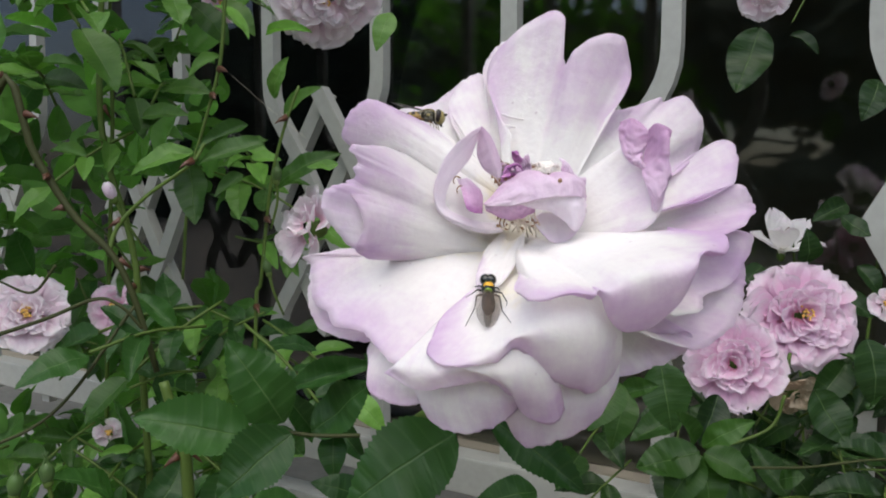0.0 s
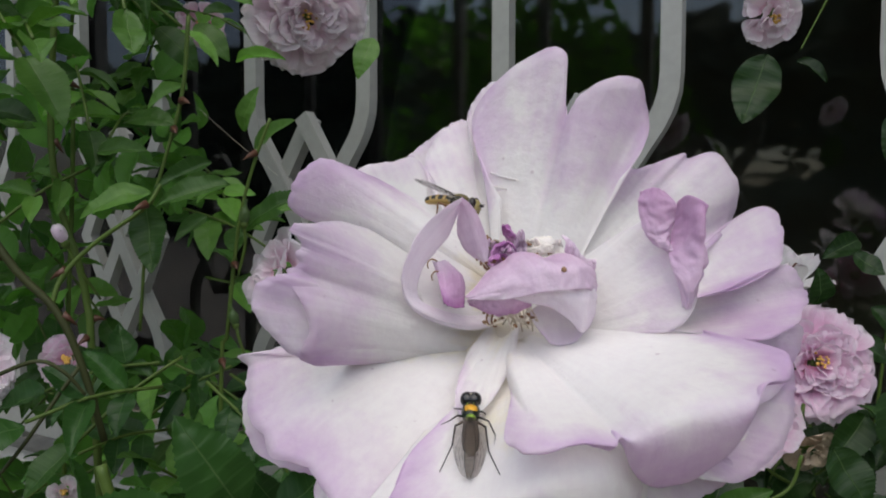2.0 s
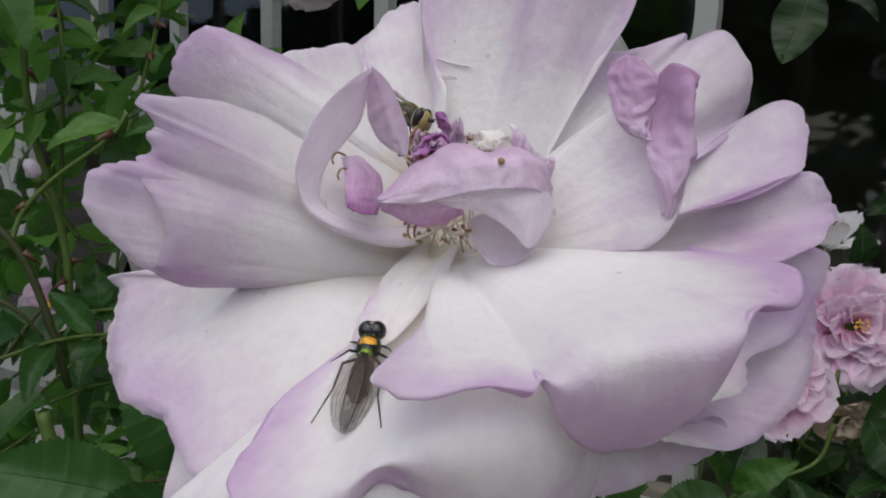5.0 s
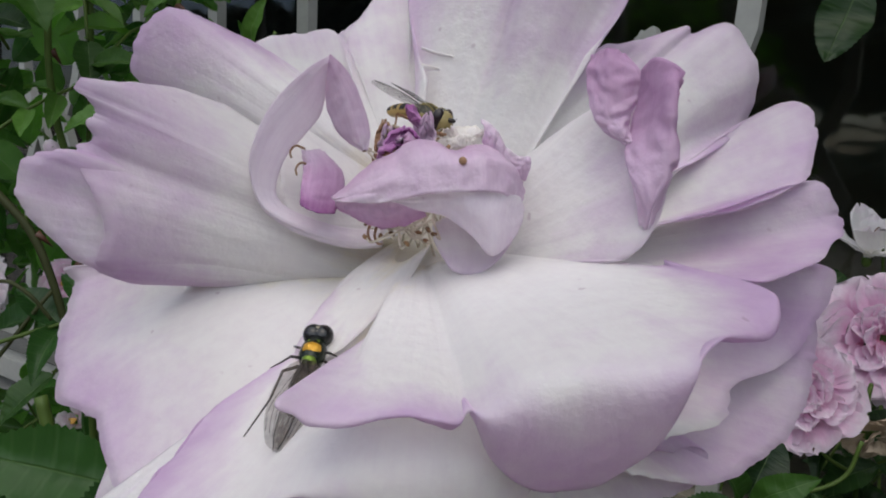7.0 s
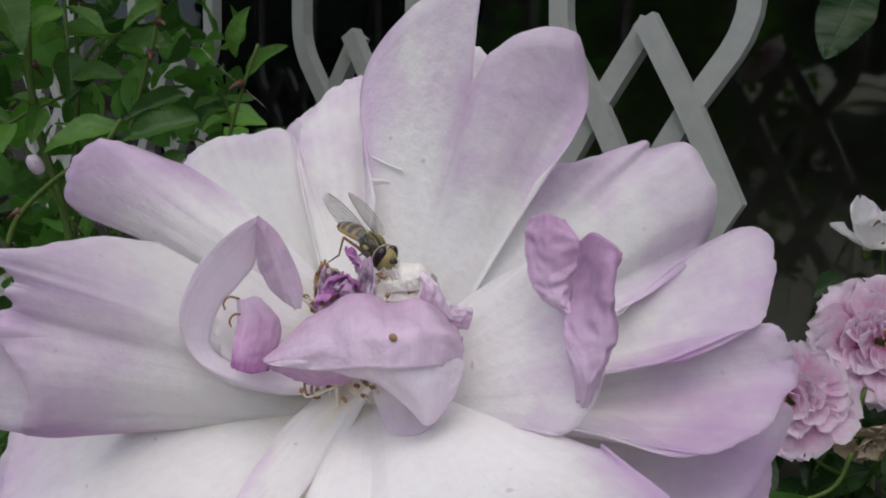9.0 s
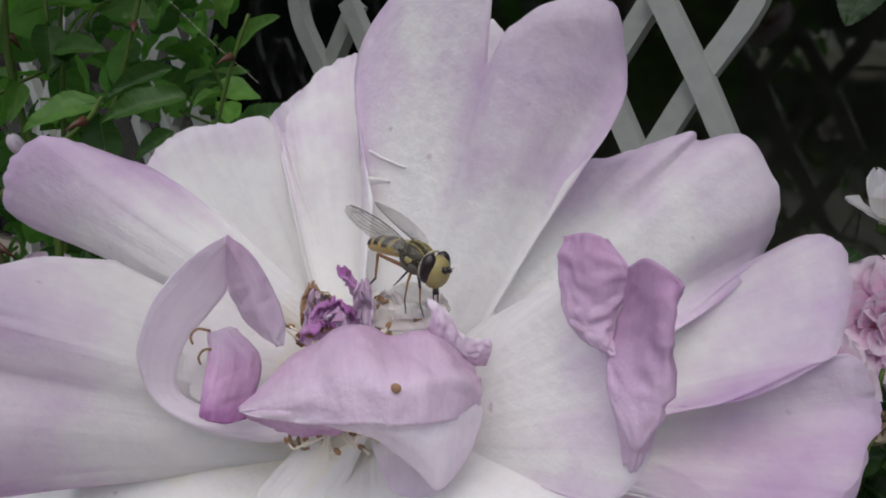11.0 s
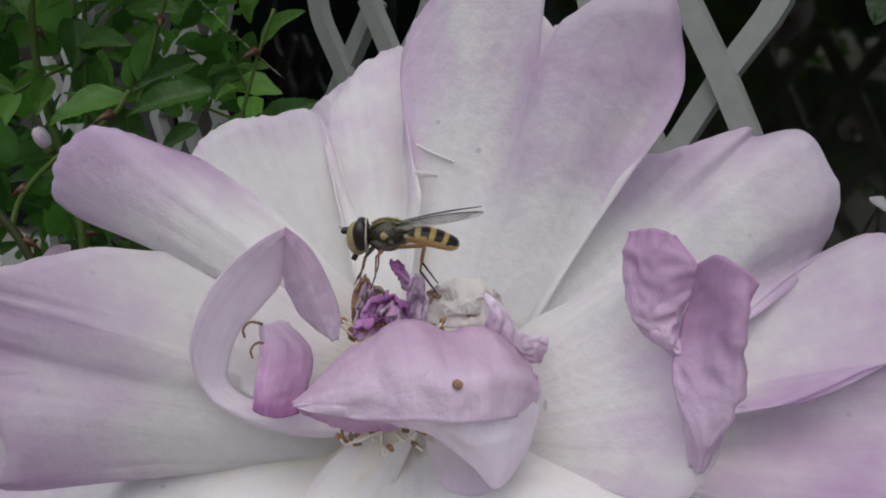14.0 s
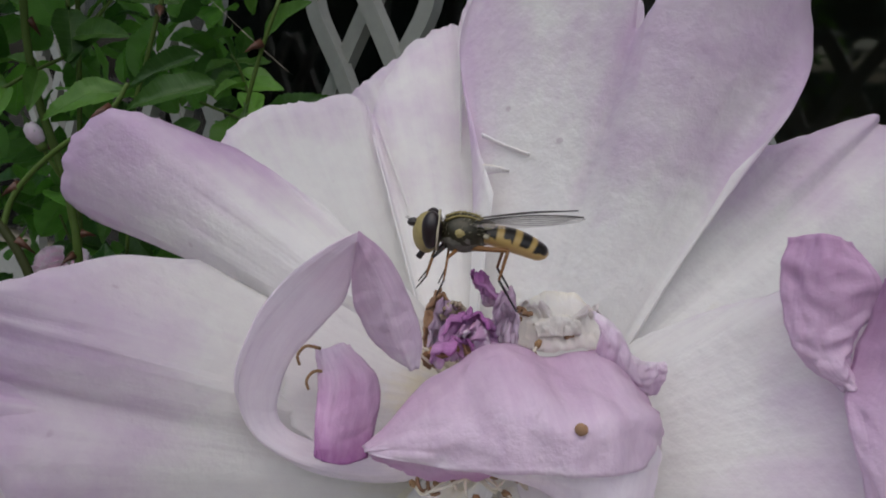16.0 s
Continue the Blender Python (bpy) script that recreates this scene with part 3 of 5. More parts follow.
bloom_petal([(-10.3, 143.0, -13.2), (-19.0, 144.0, -13.1), (-26.3, 145.6, -13.4), (-25.3, 145.0, -15.1), (-24.3, 142.0, -18.2), (-23.7, 139.0, -20.8), (-20.4, 134.0, -22.2), (-19.0, 131.0, -24.2), (-14.0, 129.0, -24.7), (-11.5, 126.0, -26.2), (-8.6, 123.0, -28.4), (-4.5, 121.0, -30.2), (-1.0, 122.0, -32.4), (3.7, 125.0, -34.6), (7.2, 131.0, -30.6), (8.3, 138.0, -23.8)], (0, -1, 2.8), PETAL, 0.7, 9, heart=(9.5, 146, -12.2), waist=0.35)
bloom_petal([(24.5, 153.8, 1.0), (29.0, 154.8, 9.0), (33.5, 155.6, 14.4), (36.1, 156.0, 15.2), (39.9, 158.0, 16.5), (44.2, 158.5, 17.9), (45.1, 158.5, 17.1), (48.4, 155.5, 17.9), (50.4, 154.0, 15.3), (51.6, 153.5, 12.1), (51.3, 155.0, 7.4), (47.4, 152.0, 3.5), (41.5, 148.0, 0.6), (35.0, 146.0, -1.8)], (0, -1.8, 0.8), PETAL, 0.6, 10)
bloom_petal([(40.4, 148.0, -1.0), (46.1, 152.0, 3.3), (51.8, 154.5, 7.4), (55.1, 154.4, 9.1), (57.2, 153.0, 8.5), (57.5, 150.5, 5.8), (55.3, 146.0, 0.7), (52.1, 144.5, -0.5), (45.3, 142.0, -3.0), (38.7, 142.0, -4.9)], (0, 0.2, -0.3), PETAL, 0.5, 11)
bloom_petal([(38.7, 142.0, -4.7), (47.3, 143.0, -3.0), (55.5, 146.0, 0.3), (57.7, 145.5, -1.2), (58.9, 144.8, -4.2), (56.6, 141.0, -5.8), (53.2, 136.5, -7.3), (46.8, 134.0, -9.0), (37.0, 137.0, -8.2)], (0, 0, -0.3), PETAL, 0.5, 12, reach=0.9)
bloom_petal([(54.3, 148.0, -12.2), (58.4, 148.0, -14.4), (57.4, 145.0, -18.8), (55.8, 142.0, -22.6), (52.3, 139.0, -26.3), (45.8, 135.0, -29.1), (36.3, 128.0, -25.9)], (0, -1, -1), PETAL_PALE, 0.6, 13)
bloom_petal([(37.7, 135.0, -8.1), (46.8, 134.0, -9.1), (56.0, 147.0, -8.5), (60.5, 149.5, -10.0), (58.0, 146.0, -14.0), (53.7, 142.0, -18.2), (47.0, 137.0, -19.7), (44.6, 131.0, -21.3), (38.3, 125.0, -21.4)], (0, -0.4, 0.4), PETAL, 0.7, 14, reach=0.85)
bloom_petal([(28.6, 130.0, -22.2), (36.6, 134.0, -26.0), (44.7, 137.0, -26.5), (43.5, 136.0, -29.9), (36.7, 134.0, -32.3), (29.8, 131.0, -32.9), (24.5, 128.0, -29.6)], (0, -1, 2), PETAL_PALE, 0.5, 15)
bloom_petal([(25.1, 147.0, 1.1), (28.8, 144.0, 4.2), (32.0, 141.0, 6.5), (34.1, 138.0, 8.2), (36.8, 136.0, 7.1), (38.3, 134.0, 3.0), (38.5, 132.5, -0.6), (36.9, 131.5, -4.9), (35.1, 132.0, -7.1), (32.3, 134.0, -7.9), (25.6, 141.0, -8.6)], (0, -0.6, 0.6), PETAL_PALE, 0.6, 16, reach=0.78)
# narrow petals between the broad front ones
bloom_petal([(8.0, 140.0, -11.4), (6.2, 134.0, -14.2), (5.6, 129.0, -16.6), (6.6, 126.8, -17.4), (8.8, 127.0, -16.9), (11.4, 130.5, -14.9), (14.2, 137.0, -12.2)], (0, -0.2, 0.5), PETAL_PALE, 0.4, 60, heart=(13.2, 145, -9.5), waist=0.5, nu=60, reach=0.85)
# lower tiers, which hang over
bloom_hung([(-11, 135, -26), (-7, 129, -27), (-2, 124, -28), (2, 122, -28)], [(-14.2, 132.0, -28.1), (-12.4, 128.0, -30.6), (-12.5, 126.0, -34.0), (-7.8, 124.0, -36.0), (-2.2, 122.0, -35.0), (1.5, 121.0, -32.6)][1:], PETAL, 17, reach=1.02)
bloom_hung([(-6, 126, -27), (-1, 121, -28.5), (4, 119, -28.2), (10, 119, -28.2), (15, 121, -30)], [(-8.7, 124.0, -29.7), (-3.5, 120.0, -32.4), (-2.0, 119.0, -37.1), (3.2, 118.0, -38.9), (7.6, 118.0, -37.9), (10.7, 118.0, -35.9), (13.5, 119.0, -33.0)][1:], PETAL, 18, reach=1.02)
bloom_hung([(6, 121, -28.5), (13, 120.3, -30), (20, 121, -29.5), (26, 124.5, -27.5), (29, 128.5, -25)], [(6.8, 119.0, -32.1), (10.1, 121.0, -37.7), (13.3, 122.0, -42.3), (18.5, 122.0, -41.5), (24.2, 123.0, -39.0), (28.5, 125.0, -33.7), (28.4, 126.0, -29.2)][1:], PETAL, 19, reach=1.02)
bloom_hung([(-5, 119, -25.5), (-2, 116.5, -25), (1.5, 114.2, -24.9), (7, 112.9, -24.6), (12, 113.2, -23.4), (17, 116.6, -25)], [(-11.7, 122.0, -25.0), (-9.1, 117.0, -28.9), (-3.8, 114.5, -30.9), (1.4, 113.0, -30.0), (6.4, 113.0, -29.2), (10.4, 114.5, -31.8), (12.7, 116.0, -35.3), (17.2, 118.0, -37.4), (19.3, 119.0, -35.3)][1:9], PETAL, 20, reach=1.02)
bloom_hung([(6.3, 131.7, -16.6), (5, 127, -18.5), (4, 122.5, -20.8), (4, 119.5, -22), (5, 117, -23), (8, 113.8, -22), (11.5, 112.4, -20.2), (15, 111.6, -18.6), (19.5, 111.6, -18), (24.5, 114, -19), (27.5, 119.5, -20), (28, 124, -20)], [(3.3, 127.4, -18.7), (-0.1, 123, -21.3), (-1.8, 118.5, -23.9), (-2, 114, -25.5), (1.3, 110.3, -26.3), (7.1, 110.4, -25.7), (11, 112, -24.1), (15, 114, -28.1), (19.7, 116, -31.1), (24.3, 119.5, -32.2), (28.6, 126, -30.1), (29, 128, -25)], PETAL, 22, (15, 144.5, -12.5), nu=100, reach=1.08)
bloom_hung([(12.7, 132.0, -14.2), (12.2, 117.0, -14.4), (13.5, 115.0, -14.2), (15.4, 113.5, -14.1), (17.9, 112.5, -14.3), (20.5, 112.0, -14.4), (21.6, 112.0, -14.8), (21.9, 112.8, -15.1), (22.6, 112.0, -14.4), (24.1, 111.0, -13.0), (25.9, 110.5, -12.3), (28.3, 110.0, -11.6), (31.2, 110.0, -11.2), (33.7, 111.0, -10.4), (35.3, 112.0, -9.6), (36.4, 113.0, -9.2), (38.3, 116.0, -8.7), (39.4, 119.0, -8.0), (39.8, 124.0, -7.7), (36.2, 132.0, -7.8)] , [(12.9, 126.0, -14.7), (10.7, 110.5, -14.7), (11.9, 109.5, -15.8), (14.0, 109.5, -16.4), (17.7, 109.5, -15.7), (20.3, 109.5, -16.0), (21.6, 110.0, -16.3), (22.0, 111.5, -15.3), (23.2, 110.5, -16.7), (24.8, 112.0, -19.7), (27.4, 114.0, -21.8), (31.1, 114.0, -21.2), (34.3, 111.5, -17.5), (35.8, 109.5, -13.1), (36.3, 110.0, -10.9), (37.9, 112.0, -10.1), (41.8, 116.0, -10.5), (42.8, 118.0, -8.8), (42.5, 121.0, -7.5), (38.2, 130.0, -7.0)], PETAL, 24, (17, 145.5, -10), 0.5, 140, "broad front petal with a notched rim turned down", 1.4)

# the faded heart
bloom_petal([(2.5, 146.0, 4.2), (0.8, 144.0, 3.0), (0.4, 142.0, 1.5), (0.3, 140.6, -0.5), (0.5, 140.0, -3.7), (2.6, 139.6, -5.6), (5.4, 140.2, -7.0), (9.0, 141.5, -8.0), (11.2, 143.0, -7.7)], (0, -0.6, -0.8), PETAL_THIN, 0.3, 29, heart=(12, 146, -5), name="inner_petal", label="cream inner petal cupped round the heart", reach=0.7)
bloom_loft([
    [(6.6, 135.2, 10.3), (4.4, 135.3, 9.1), (1.9, 135.6, 6.9), (-0.2, 135.6, 3.9), (-1.5, 136.0, 0.3), (-1.5, 137.2, -2.8), (-0.3, 138.2, -5.3), (3.0, 138.5, -7.3), (7.5, 140.5, -8.6), (11.0, 142.0, -8.6)],
    [(6.8, 134.9, 10.0), (5.0, 135.6, 8.4), (2.9, 136.4, 6.2), (0.6, 136.4, 3.5), (-0.9, 136.6, 0.3), (-1.2, 137.0, -2.2), (-0.2, 137.4, -4.6), (2.9, 138.0, -6.4), (7.2, 140.0, -7.7), (11.0, 142.0, -7.8)],
    [(6.6, 135.6, 9.9), (5.8, 137.2, 7.6), (4.8, 138.8, 5.0), (3.2, 139.2, 3.0), (1.5, 139.2, 1.0), (0.5, 138.8, -1.4), (0.6, 138.6, -3.8), (3.0, 139.2, -5.4), (7.0, 141.0, -6.6), (11.0, 143.0, -6.8)],
], PETAL_ARCH, 0.22, 30, label="pale inner petal bent into an arch", nu=64, swap=True, flip=True)
bloom_loft([
    [(6.6, 134.8, 10.4), (8.2, 135.4, 8.9), (9.5, 136.0, 6.3), (10.3, 136.4, 3.6), (10.2, 136.6, 1.5)],
    [(6.6, 134.6, 9.8), (7.4, 134.9, 7.8), (8.3, 135.1, 5.4), (9.0, 135.5, 3.2), (9.8, 136.3, 1.5)],
    [(6.5, 135.2, 9.7), (6.0, 136.3, 6.4), (6.5, 136.9, 4.3), (7.7, 136.9, 2.6), (9.5, 136.7, 1.5)],
], PETAL_BLUSH, 0.2, 31, label="lilac tip of the arched inner petal", flip=True, swap=True)
bloom_loft([
    [(2.6, 140.2, 1.3), (3.3, 138.6, -0.7), (3.7, 136.2, -2.4), (4.1, 134.4, -3.9)],
    [(3.4, 139.6, 1.2), (4.5, 138.2, -0.6), (4.6, 135.8, -2.7), (4.7, 134.6, -4.3)],
    [(4.2, 140.4, 1.4), (5.8, 139.4, -0.5), (6.0, 137.3, -2.9), (5.8, 135.3, -4.8)],
    [(4.8, 140.8, 1.2), (6.9, 140.4, -1.1), (7.1, 138.9, -3.3), (7.0, 136.6, -4.9)],
], PETAL_PURPLE, 0.12, 32, label="small curled magenta inner petal", crush=0.18, swap=True, flip=True)
bloom_loft([
    [(7.2, 134.8, -3.3), (10.3, 137.2, 0.2), (14.4, 138.8, 2.7), (18.3, 139.6, 1.9), (21.6, 139.8, 2.4), (25.0, 139.6, -0.3)],
    [(7.2, 134.5, -3.2), (11.0, 135.2, -0.3), (15.2, 135.4, 2.3), (19.0, 135.6, 1.8), (22.4, 136.2, 2.2), (25.4, 138.6, -0.9)],
    [(7.3, 134.4, -3.3), (11.8, 133.4, -1.7), (16.4, 131.9, 0.8), (20.2, 131.4, 0.9), (23.4, 133.0, 0.7), (25.6, 137.6, -1.8)],
    [(7.5, 134.4, -3.5), (12.4, 133.0, -3.3), (17.0, 131.2, -2.2), (20.4, 130.6, -1.8), (23.6, 132.3, -1.9), (25.4, 137.4, -3.5)],
], PETAL_BLUSH, 0.4, 33, label="lilac inner petal folded over the stamens", crush=0.3, flip=True, nu=70, nv=34)
bloom_loft([
    [(7.5, 134.9, -3.4), (10.0, 134.4, -3.3), (12.4, 134.0, -3.2), (16.0, 133.4, -3.0)],
    [(7.4, 135.2, -4.0), (9.6, 135.4, -4.7), (12.6, 135.4, -4.8), (16.1, 134.6, -3.8)],
    [(7.8, 135.6, -4.2), (10.2, 136.5, -5.8), (13.0, 136.7, -6.1), (16.3, 135.8, -4.6)],
], PETAL_PINK, 0.35, 41, label="deep pink petal below the folded one", crush=0.2)
bloom_loft([
    [(12.8, 133.6, -2.9), (15.2, 132.8, -2.6), (18.0, 132.0, -2.0), (20.5, 131.4, -1.7), (23.6, 132.9, -1.8), (25.3, 136.8, -2.4), (25.6, 138.2, -3.2)],
    [(13.0, 133.6, -3.0), (15.5, 133.2, -3.3), (18.4, 132.4, -3.1), (20.6, 131.8, -3.5), (23.2, 132.3, -4.3), (25.0, 135.6, -4.2), (25.7, 138.2, -3.9)],
    [(13.1, 133.8, -3.1), (15.7, 133.9, -4.0), (18.5, 133.3, -4.4), (20.9, 132.9, -6.0), (22.8, 133.2, -7.8), (24.6, 135.2, -6.6), (25.6, 138.2, -5.0)],
], PETAL_ARCH, 0.2, 34, reach=0.5, label="pale cupped inner petal", crush=0.12, nu=56)
bloom_loft([
    [(16.5, 139.5, -5.8), (17.9, 140.0, -4.9), (20.2, 140.0, -4.8), (22.0, 139.5, -5.0), (23.6, 138.4, -5.2), (25.1, 138.2, -4.5)],
    [(16.9, 138.4, -7.4), (18.2, 138.2, -7.4), (20.6, 137.8, -7.6), (22.6, 137.4, -7.4), (24.2, 137.4, -6.4), (25.3, 138.2, -5.0)],
    [(18.0, 136.8, -8.6), (19.0, 136.0, -9.8), (21.0, 135.6, -10.0), (22.6, 135.6, -9.3), (24.3, 136.5, -7.4), (25.4, 138.0, -5.3)],
], PETAL_THIN, 0.15, 42, label="cream hollow of the cupped petal")
bloom_loft([
    [(21.0, 139.6, 5.2), (22.4, 139.4, 4.3), (23.9, 139.6, 2.3), (25.1, 140.6, 1.6), (26.0, 141.0, 1.6)],
    [(21.4, 138.6, 4.4), (22.5, 138.5, 3.1), (23.8, 139.0, 1.2), (25.0, 140.2, 0.5), (26.2, 140.8, 0.7)],
    [(21.2, 138.6, 2.8), (22.2, 138.6, 1.8), (23.6, 139.4, 0.2), (24.9, 140.4, -0.6), (25.8, 141.2, -1.0)],
], PETAL_BLUSH, 0.2, 40, label="narrow pink inner petal with a crinkled tip", crush=0.25)
bloom_loft([
    [(31.2, 136.2, 11.2), (30.9, 135.8, 8.6), (31.6, 135.2, 5.8), (32.8, 134.8, 4.0), (34.7, 134.4, 3.0)],
    [(32.6, 135.2, 11.7), (32.4, 134.6, 8.6), (32.8, 134.4, 6.0), (33.8, 134.2, 4.4), (35.0, 134.0, 3.2)],
    [(34.1, 135.2, 11.3), (35.7, 134.6, 9.4), (35.9, 134.9, 7.5), (34.9, 135.0, 5.6), (35.3, 134.6, 3.8)],
], PETAL_RIM, 0.4, 36, "folded_rim", "lilac crumpled petal rim folded inwards", 0.32, nu=44, nv=30, swap=True, flip=True)
bloom_loft([
    [(35.5, 133.6, 9.8), (35.6, 134.6, 7.4), (35.3, 135.0, 5.0), (34.7, 134.2, 2.8), (34.6, 132.8, 1.2), (35.3, 132.0, -1.0), (36.1, 132.2, -4.2)],
    [(36.6, 132.4, 10.7), (36.7, 132.7, 7.8), (36.5, 132.8, 5.2), (36.0, 132.2, 2.6), (36.2, 131.2, 0.4), (36.4, 130.9, -1.6), (36.4, 132.0, -4.4)],
    [(38.4, 130.8, 9.6), (37.9, 130.5, 7.4), (37.8, 130.4, 5.0), (37.9, 130.2, 2.6), (37.8, 130.0, 0.8), (37.2, 130.6, -1.6), (36.7, 131.8, -4.4)],
    [(38.7, 131.8, 8.7), (38.3, 131.8, 6.6), (38.4, 131.8, 4.6), (38.9, 131.8, 2.0), (38.2, 131.8, 0.2), (37.5, 131.8, -2.0), (36.8, 132.0, -4.4)],
], PETAL_RIM, 0.4, 37, "folded_rim", "lilac crumpled petal rim folded inwards", 0.3, nu=56, nv=28, swap=True, flip=True)
bloom_strip(([(15.9, 145.5, 3.1), (18.3, 146.2, 4.4), (20.8, 146.2, 3.9), (22.3, 145.5, 1.7)], [(16.1, 143.0, 1.3), (18.6, 142.6, 1.1), (20.8, 143.0, 1.4), (22.4, 144.0, 0.7)]), (0, -0.6, 0.7), PETAL_CREAM, 0.45, 38, "inner_petal", "cream crushed inner petal")
bloom_strip(([(17.2, 143.8, 2.4), (19.1, 144.0, 3.2), (20.4, 144.0, 2.8)], [(17.6, 142.8, 2.0), (19.1, 142.6, 2.3), (20.6, 143.0, 2.4)]), (0, -0.5, 0.6), PETAL_CREAM, 0.3, 39, "inner_petal", "cream crushed inner petal")


def bead(at, radii, turn=None, rough=0.0, seed=0, level=2):
    """A small rounded body, in millimetres of its thing."""
    bm = bmesh.new()
    bmesh.ops.create_icosphere(bm, subdivisions=level, radius=1)
    for v in bm.verts:
        k = 1 + rough * noise.noise(v.co * 2.3 + Vector((seed, 0, 0)))
        q = Vector((v.co.x * radii[0] * k, v.co.y * radii[1] * k, v.co.z * radii[2] * k))
        if turn:
            q = turn @ q
        v.co = (q + Vector(at)) / 1000
    return bm


def hair(points, radius, mat, parent, name, label="", n=10, tip=0.7, sides=6):
    line = [p / 1000 for p in spline(points, n)]
    return part(name, tube(line, [radius / 1000 * (1 - (1 - tip) * k / (n - 1)) for k in range(n)], sides), mat, parent, label)


def h(x, y, z):
    return (x - HEART[0], y - HEART[1], z - HEART[2])


# receptacle, stem and sepals below the bloom
part("receptacle", bead((0, 0, -3), (6.5, 6.5, 6), rough=0.1), CANE, bloom, "green hip below the petals")
part("petal_base", bead(h(15, 146.6, -12.8), (10, 9, 2.6), Euler((radians(42), 0, 0)).to_matrix(), 0.12, 2, 4), PETAL_PALE, bloom, "cream joined petal bases at the heart")
hair([h(15, 151, -18), h(14, 170, -38), h(6, 230, -72), h(-18, 300, -105), h(-60, 330, -260)], 1.6, CANE, bloom, "stem", "thin green flower stem", 24, 1.2, 10)

# crumpled faded petals in the heart
rng = random.Random(4)


def crumple(at, size, mat, seed, label, lean=(0, -0.4, 0.9)):
    """A small withered petal, crushed into folds."""
    q = Vector(lean).to_track_quat("Z", "Y").to_matrix()
    rows = []
    for i in range(21):
        v = i / 20
        row = []
        for j in range(27):
            u = j / 26 - 0.5
            wide = math.sin(math.pi * min(1, 0.25 + 0.7 * v)) ** 0.6
            ridge = 0.5 - 1.5 * abs(noise.noise((u * 5, v * 3.5, seed + 3))) + 0.5 * (0.4 - abs(noise.noise((u * 12, v * 8, seed + 5))))
            p = Vector((u * size[0] * wide, 0, v * size[1] * (1 + 0.2 * noise.noise((u * 7, seed, 2)))))
            p.y = size[2] * (0.8 * noise.noise((u * 3.5, v * 2.5, seed)) + 0.8 * ridge) - 1.6 * size[2] * u * u
            p.x += 0.35 * size[2] * noise.noise((u * 6, v * 6, seed + 7))
            row.append((q @ p + Vector(h(*at))) / 1000)
        rows.append(row)
    return thicken(part("withered_petal", sheet(rows), mat, bloom, label), 0.0002)


crumple((12.8, 142.2, 0.5), (4.4, 3.6, 1.3), PETAL_MAUVE, 1, "crumpled purple petal remnant", (0.1, -0.3, 0.9))
crumple((14.0, 141.8, 0.8), (3.6, 2.8, 1.2), PETAL_PINK, 2, "crumpled pink petal remnant", (-0.3, -0.4, 0.8))
crumple((15.0, 144.0, 3.6), (2.9, 3.4, 0.7), PETAL_MAUVE, 3, "upright purple petal tip", (-0.55, -0.3, 0.75))
crumple((10.2, 144.2, 0.5), (1.9, 4.2, 0.8), BROWN, 4, "brown withered petal edge", (0.12, -0.2, 0.95))
crumple((10.8, 143.8, 0.3), (2.2, 4.0, 0.8), PETAL_BLUSH, 14, "pale withered petal", (0.1, -0.25, 0.95))
crumple((12.2, 141.6, 0.3), (5.0, 1.5, 1.0), BROWN, 5, "brown withered petal edge", (0.1, -0.5, 0.8))
crumple((12.0, 141.4, 0.7), (4.0, 1.9, 1.1), PETAL_MAUVE, 15, "crumpled purple petal remnant", (0.3, -0.6, 0.7))
crumple((13.6, 141.2, 1.5), (3.4, 1.6, 0.9), PETAL_PURPLE, 16, "crumpled purple petal remnant", (-0.2, -0.5, 0.8))
crumple((15.5, 142.6, 1.1), (1.9, 4.2, 0.7), PETAL_BLUSH, 6, "small pink petal remnant", (-0.05, -0.2, 0.95))
crumple((17.8, 144.9, 1.2), (4.4, 3.2, 0.55), PETAL_CREAM, 7, "crushed cream petal", (-0.2, -0.4, 0.85))
crumple((20.2, 145.1, 1.2), (4.2, 3.2, 0.5), PETAL_CREAM, 8, "crushed cream petal", (0.3, -0.3, 0.85))
crumple((18.6, 146.7, 1.6), (4.6, 2.8, 0.5), PETAL_CREAM, 18, "crushed cream petal", (0.05, -0.2, 0.9))
crumple((16.6, 143.9, 3.4), (1.7, 0.4, 0.3), BROWN, 9, "brown withered petal edge", (-0.5, -0.5, 0.6))
crumple((20.1, 143.4, 2.2), (1.6, 0.35, 0.3), BROWN, 10, "brown withered petal edge", (0.4, -0.6, 0.5))
crumple((17.1, 143.3, 1.2), (1.4, 0.35, 0.3), BROWN, 11, "brown withered petal edge", (0.1, -0.6, 0.5))
crumple((11.5, 143.4, 2.8), (1.8, 1.6, 0.5), WITHERED_PALE, 12, "dry tan petal shred", (0.2, -0.4, 0.8))

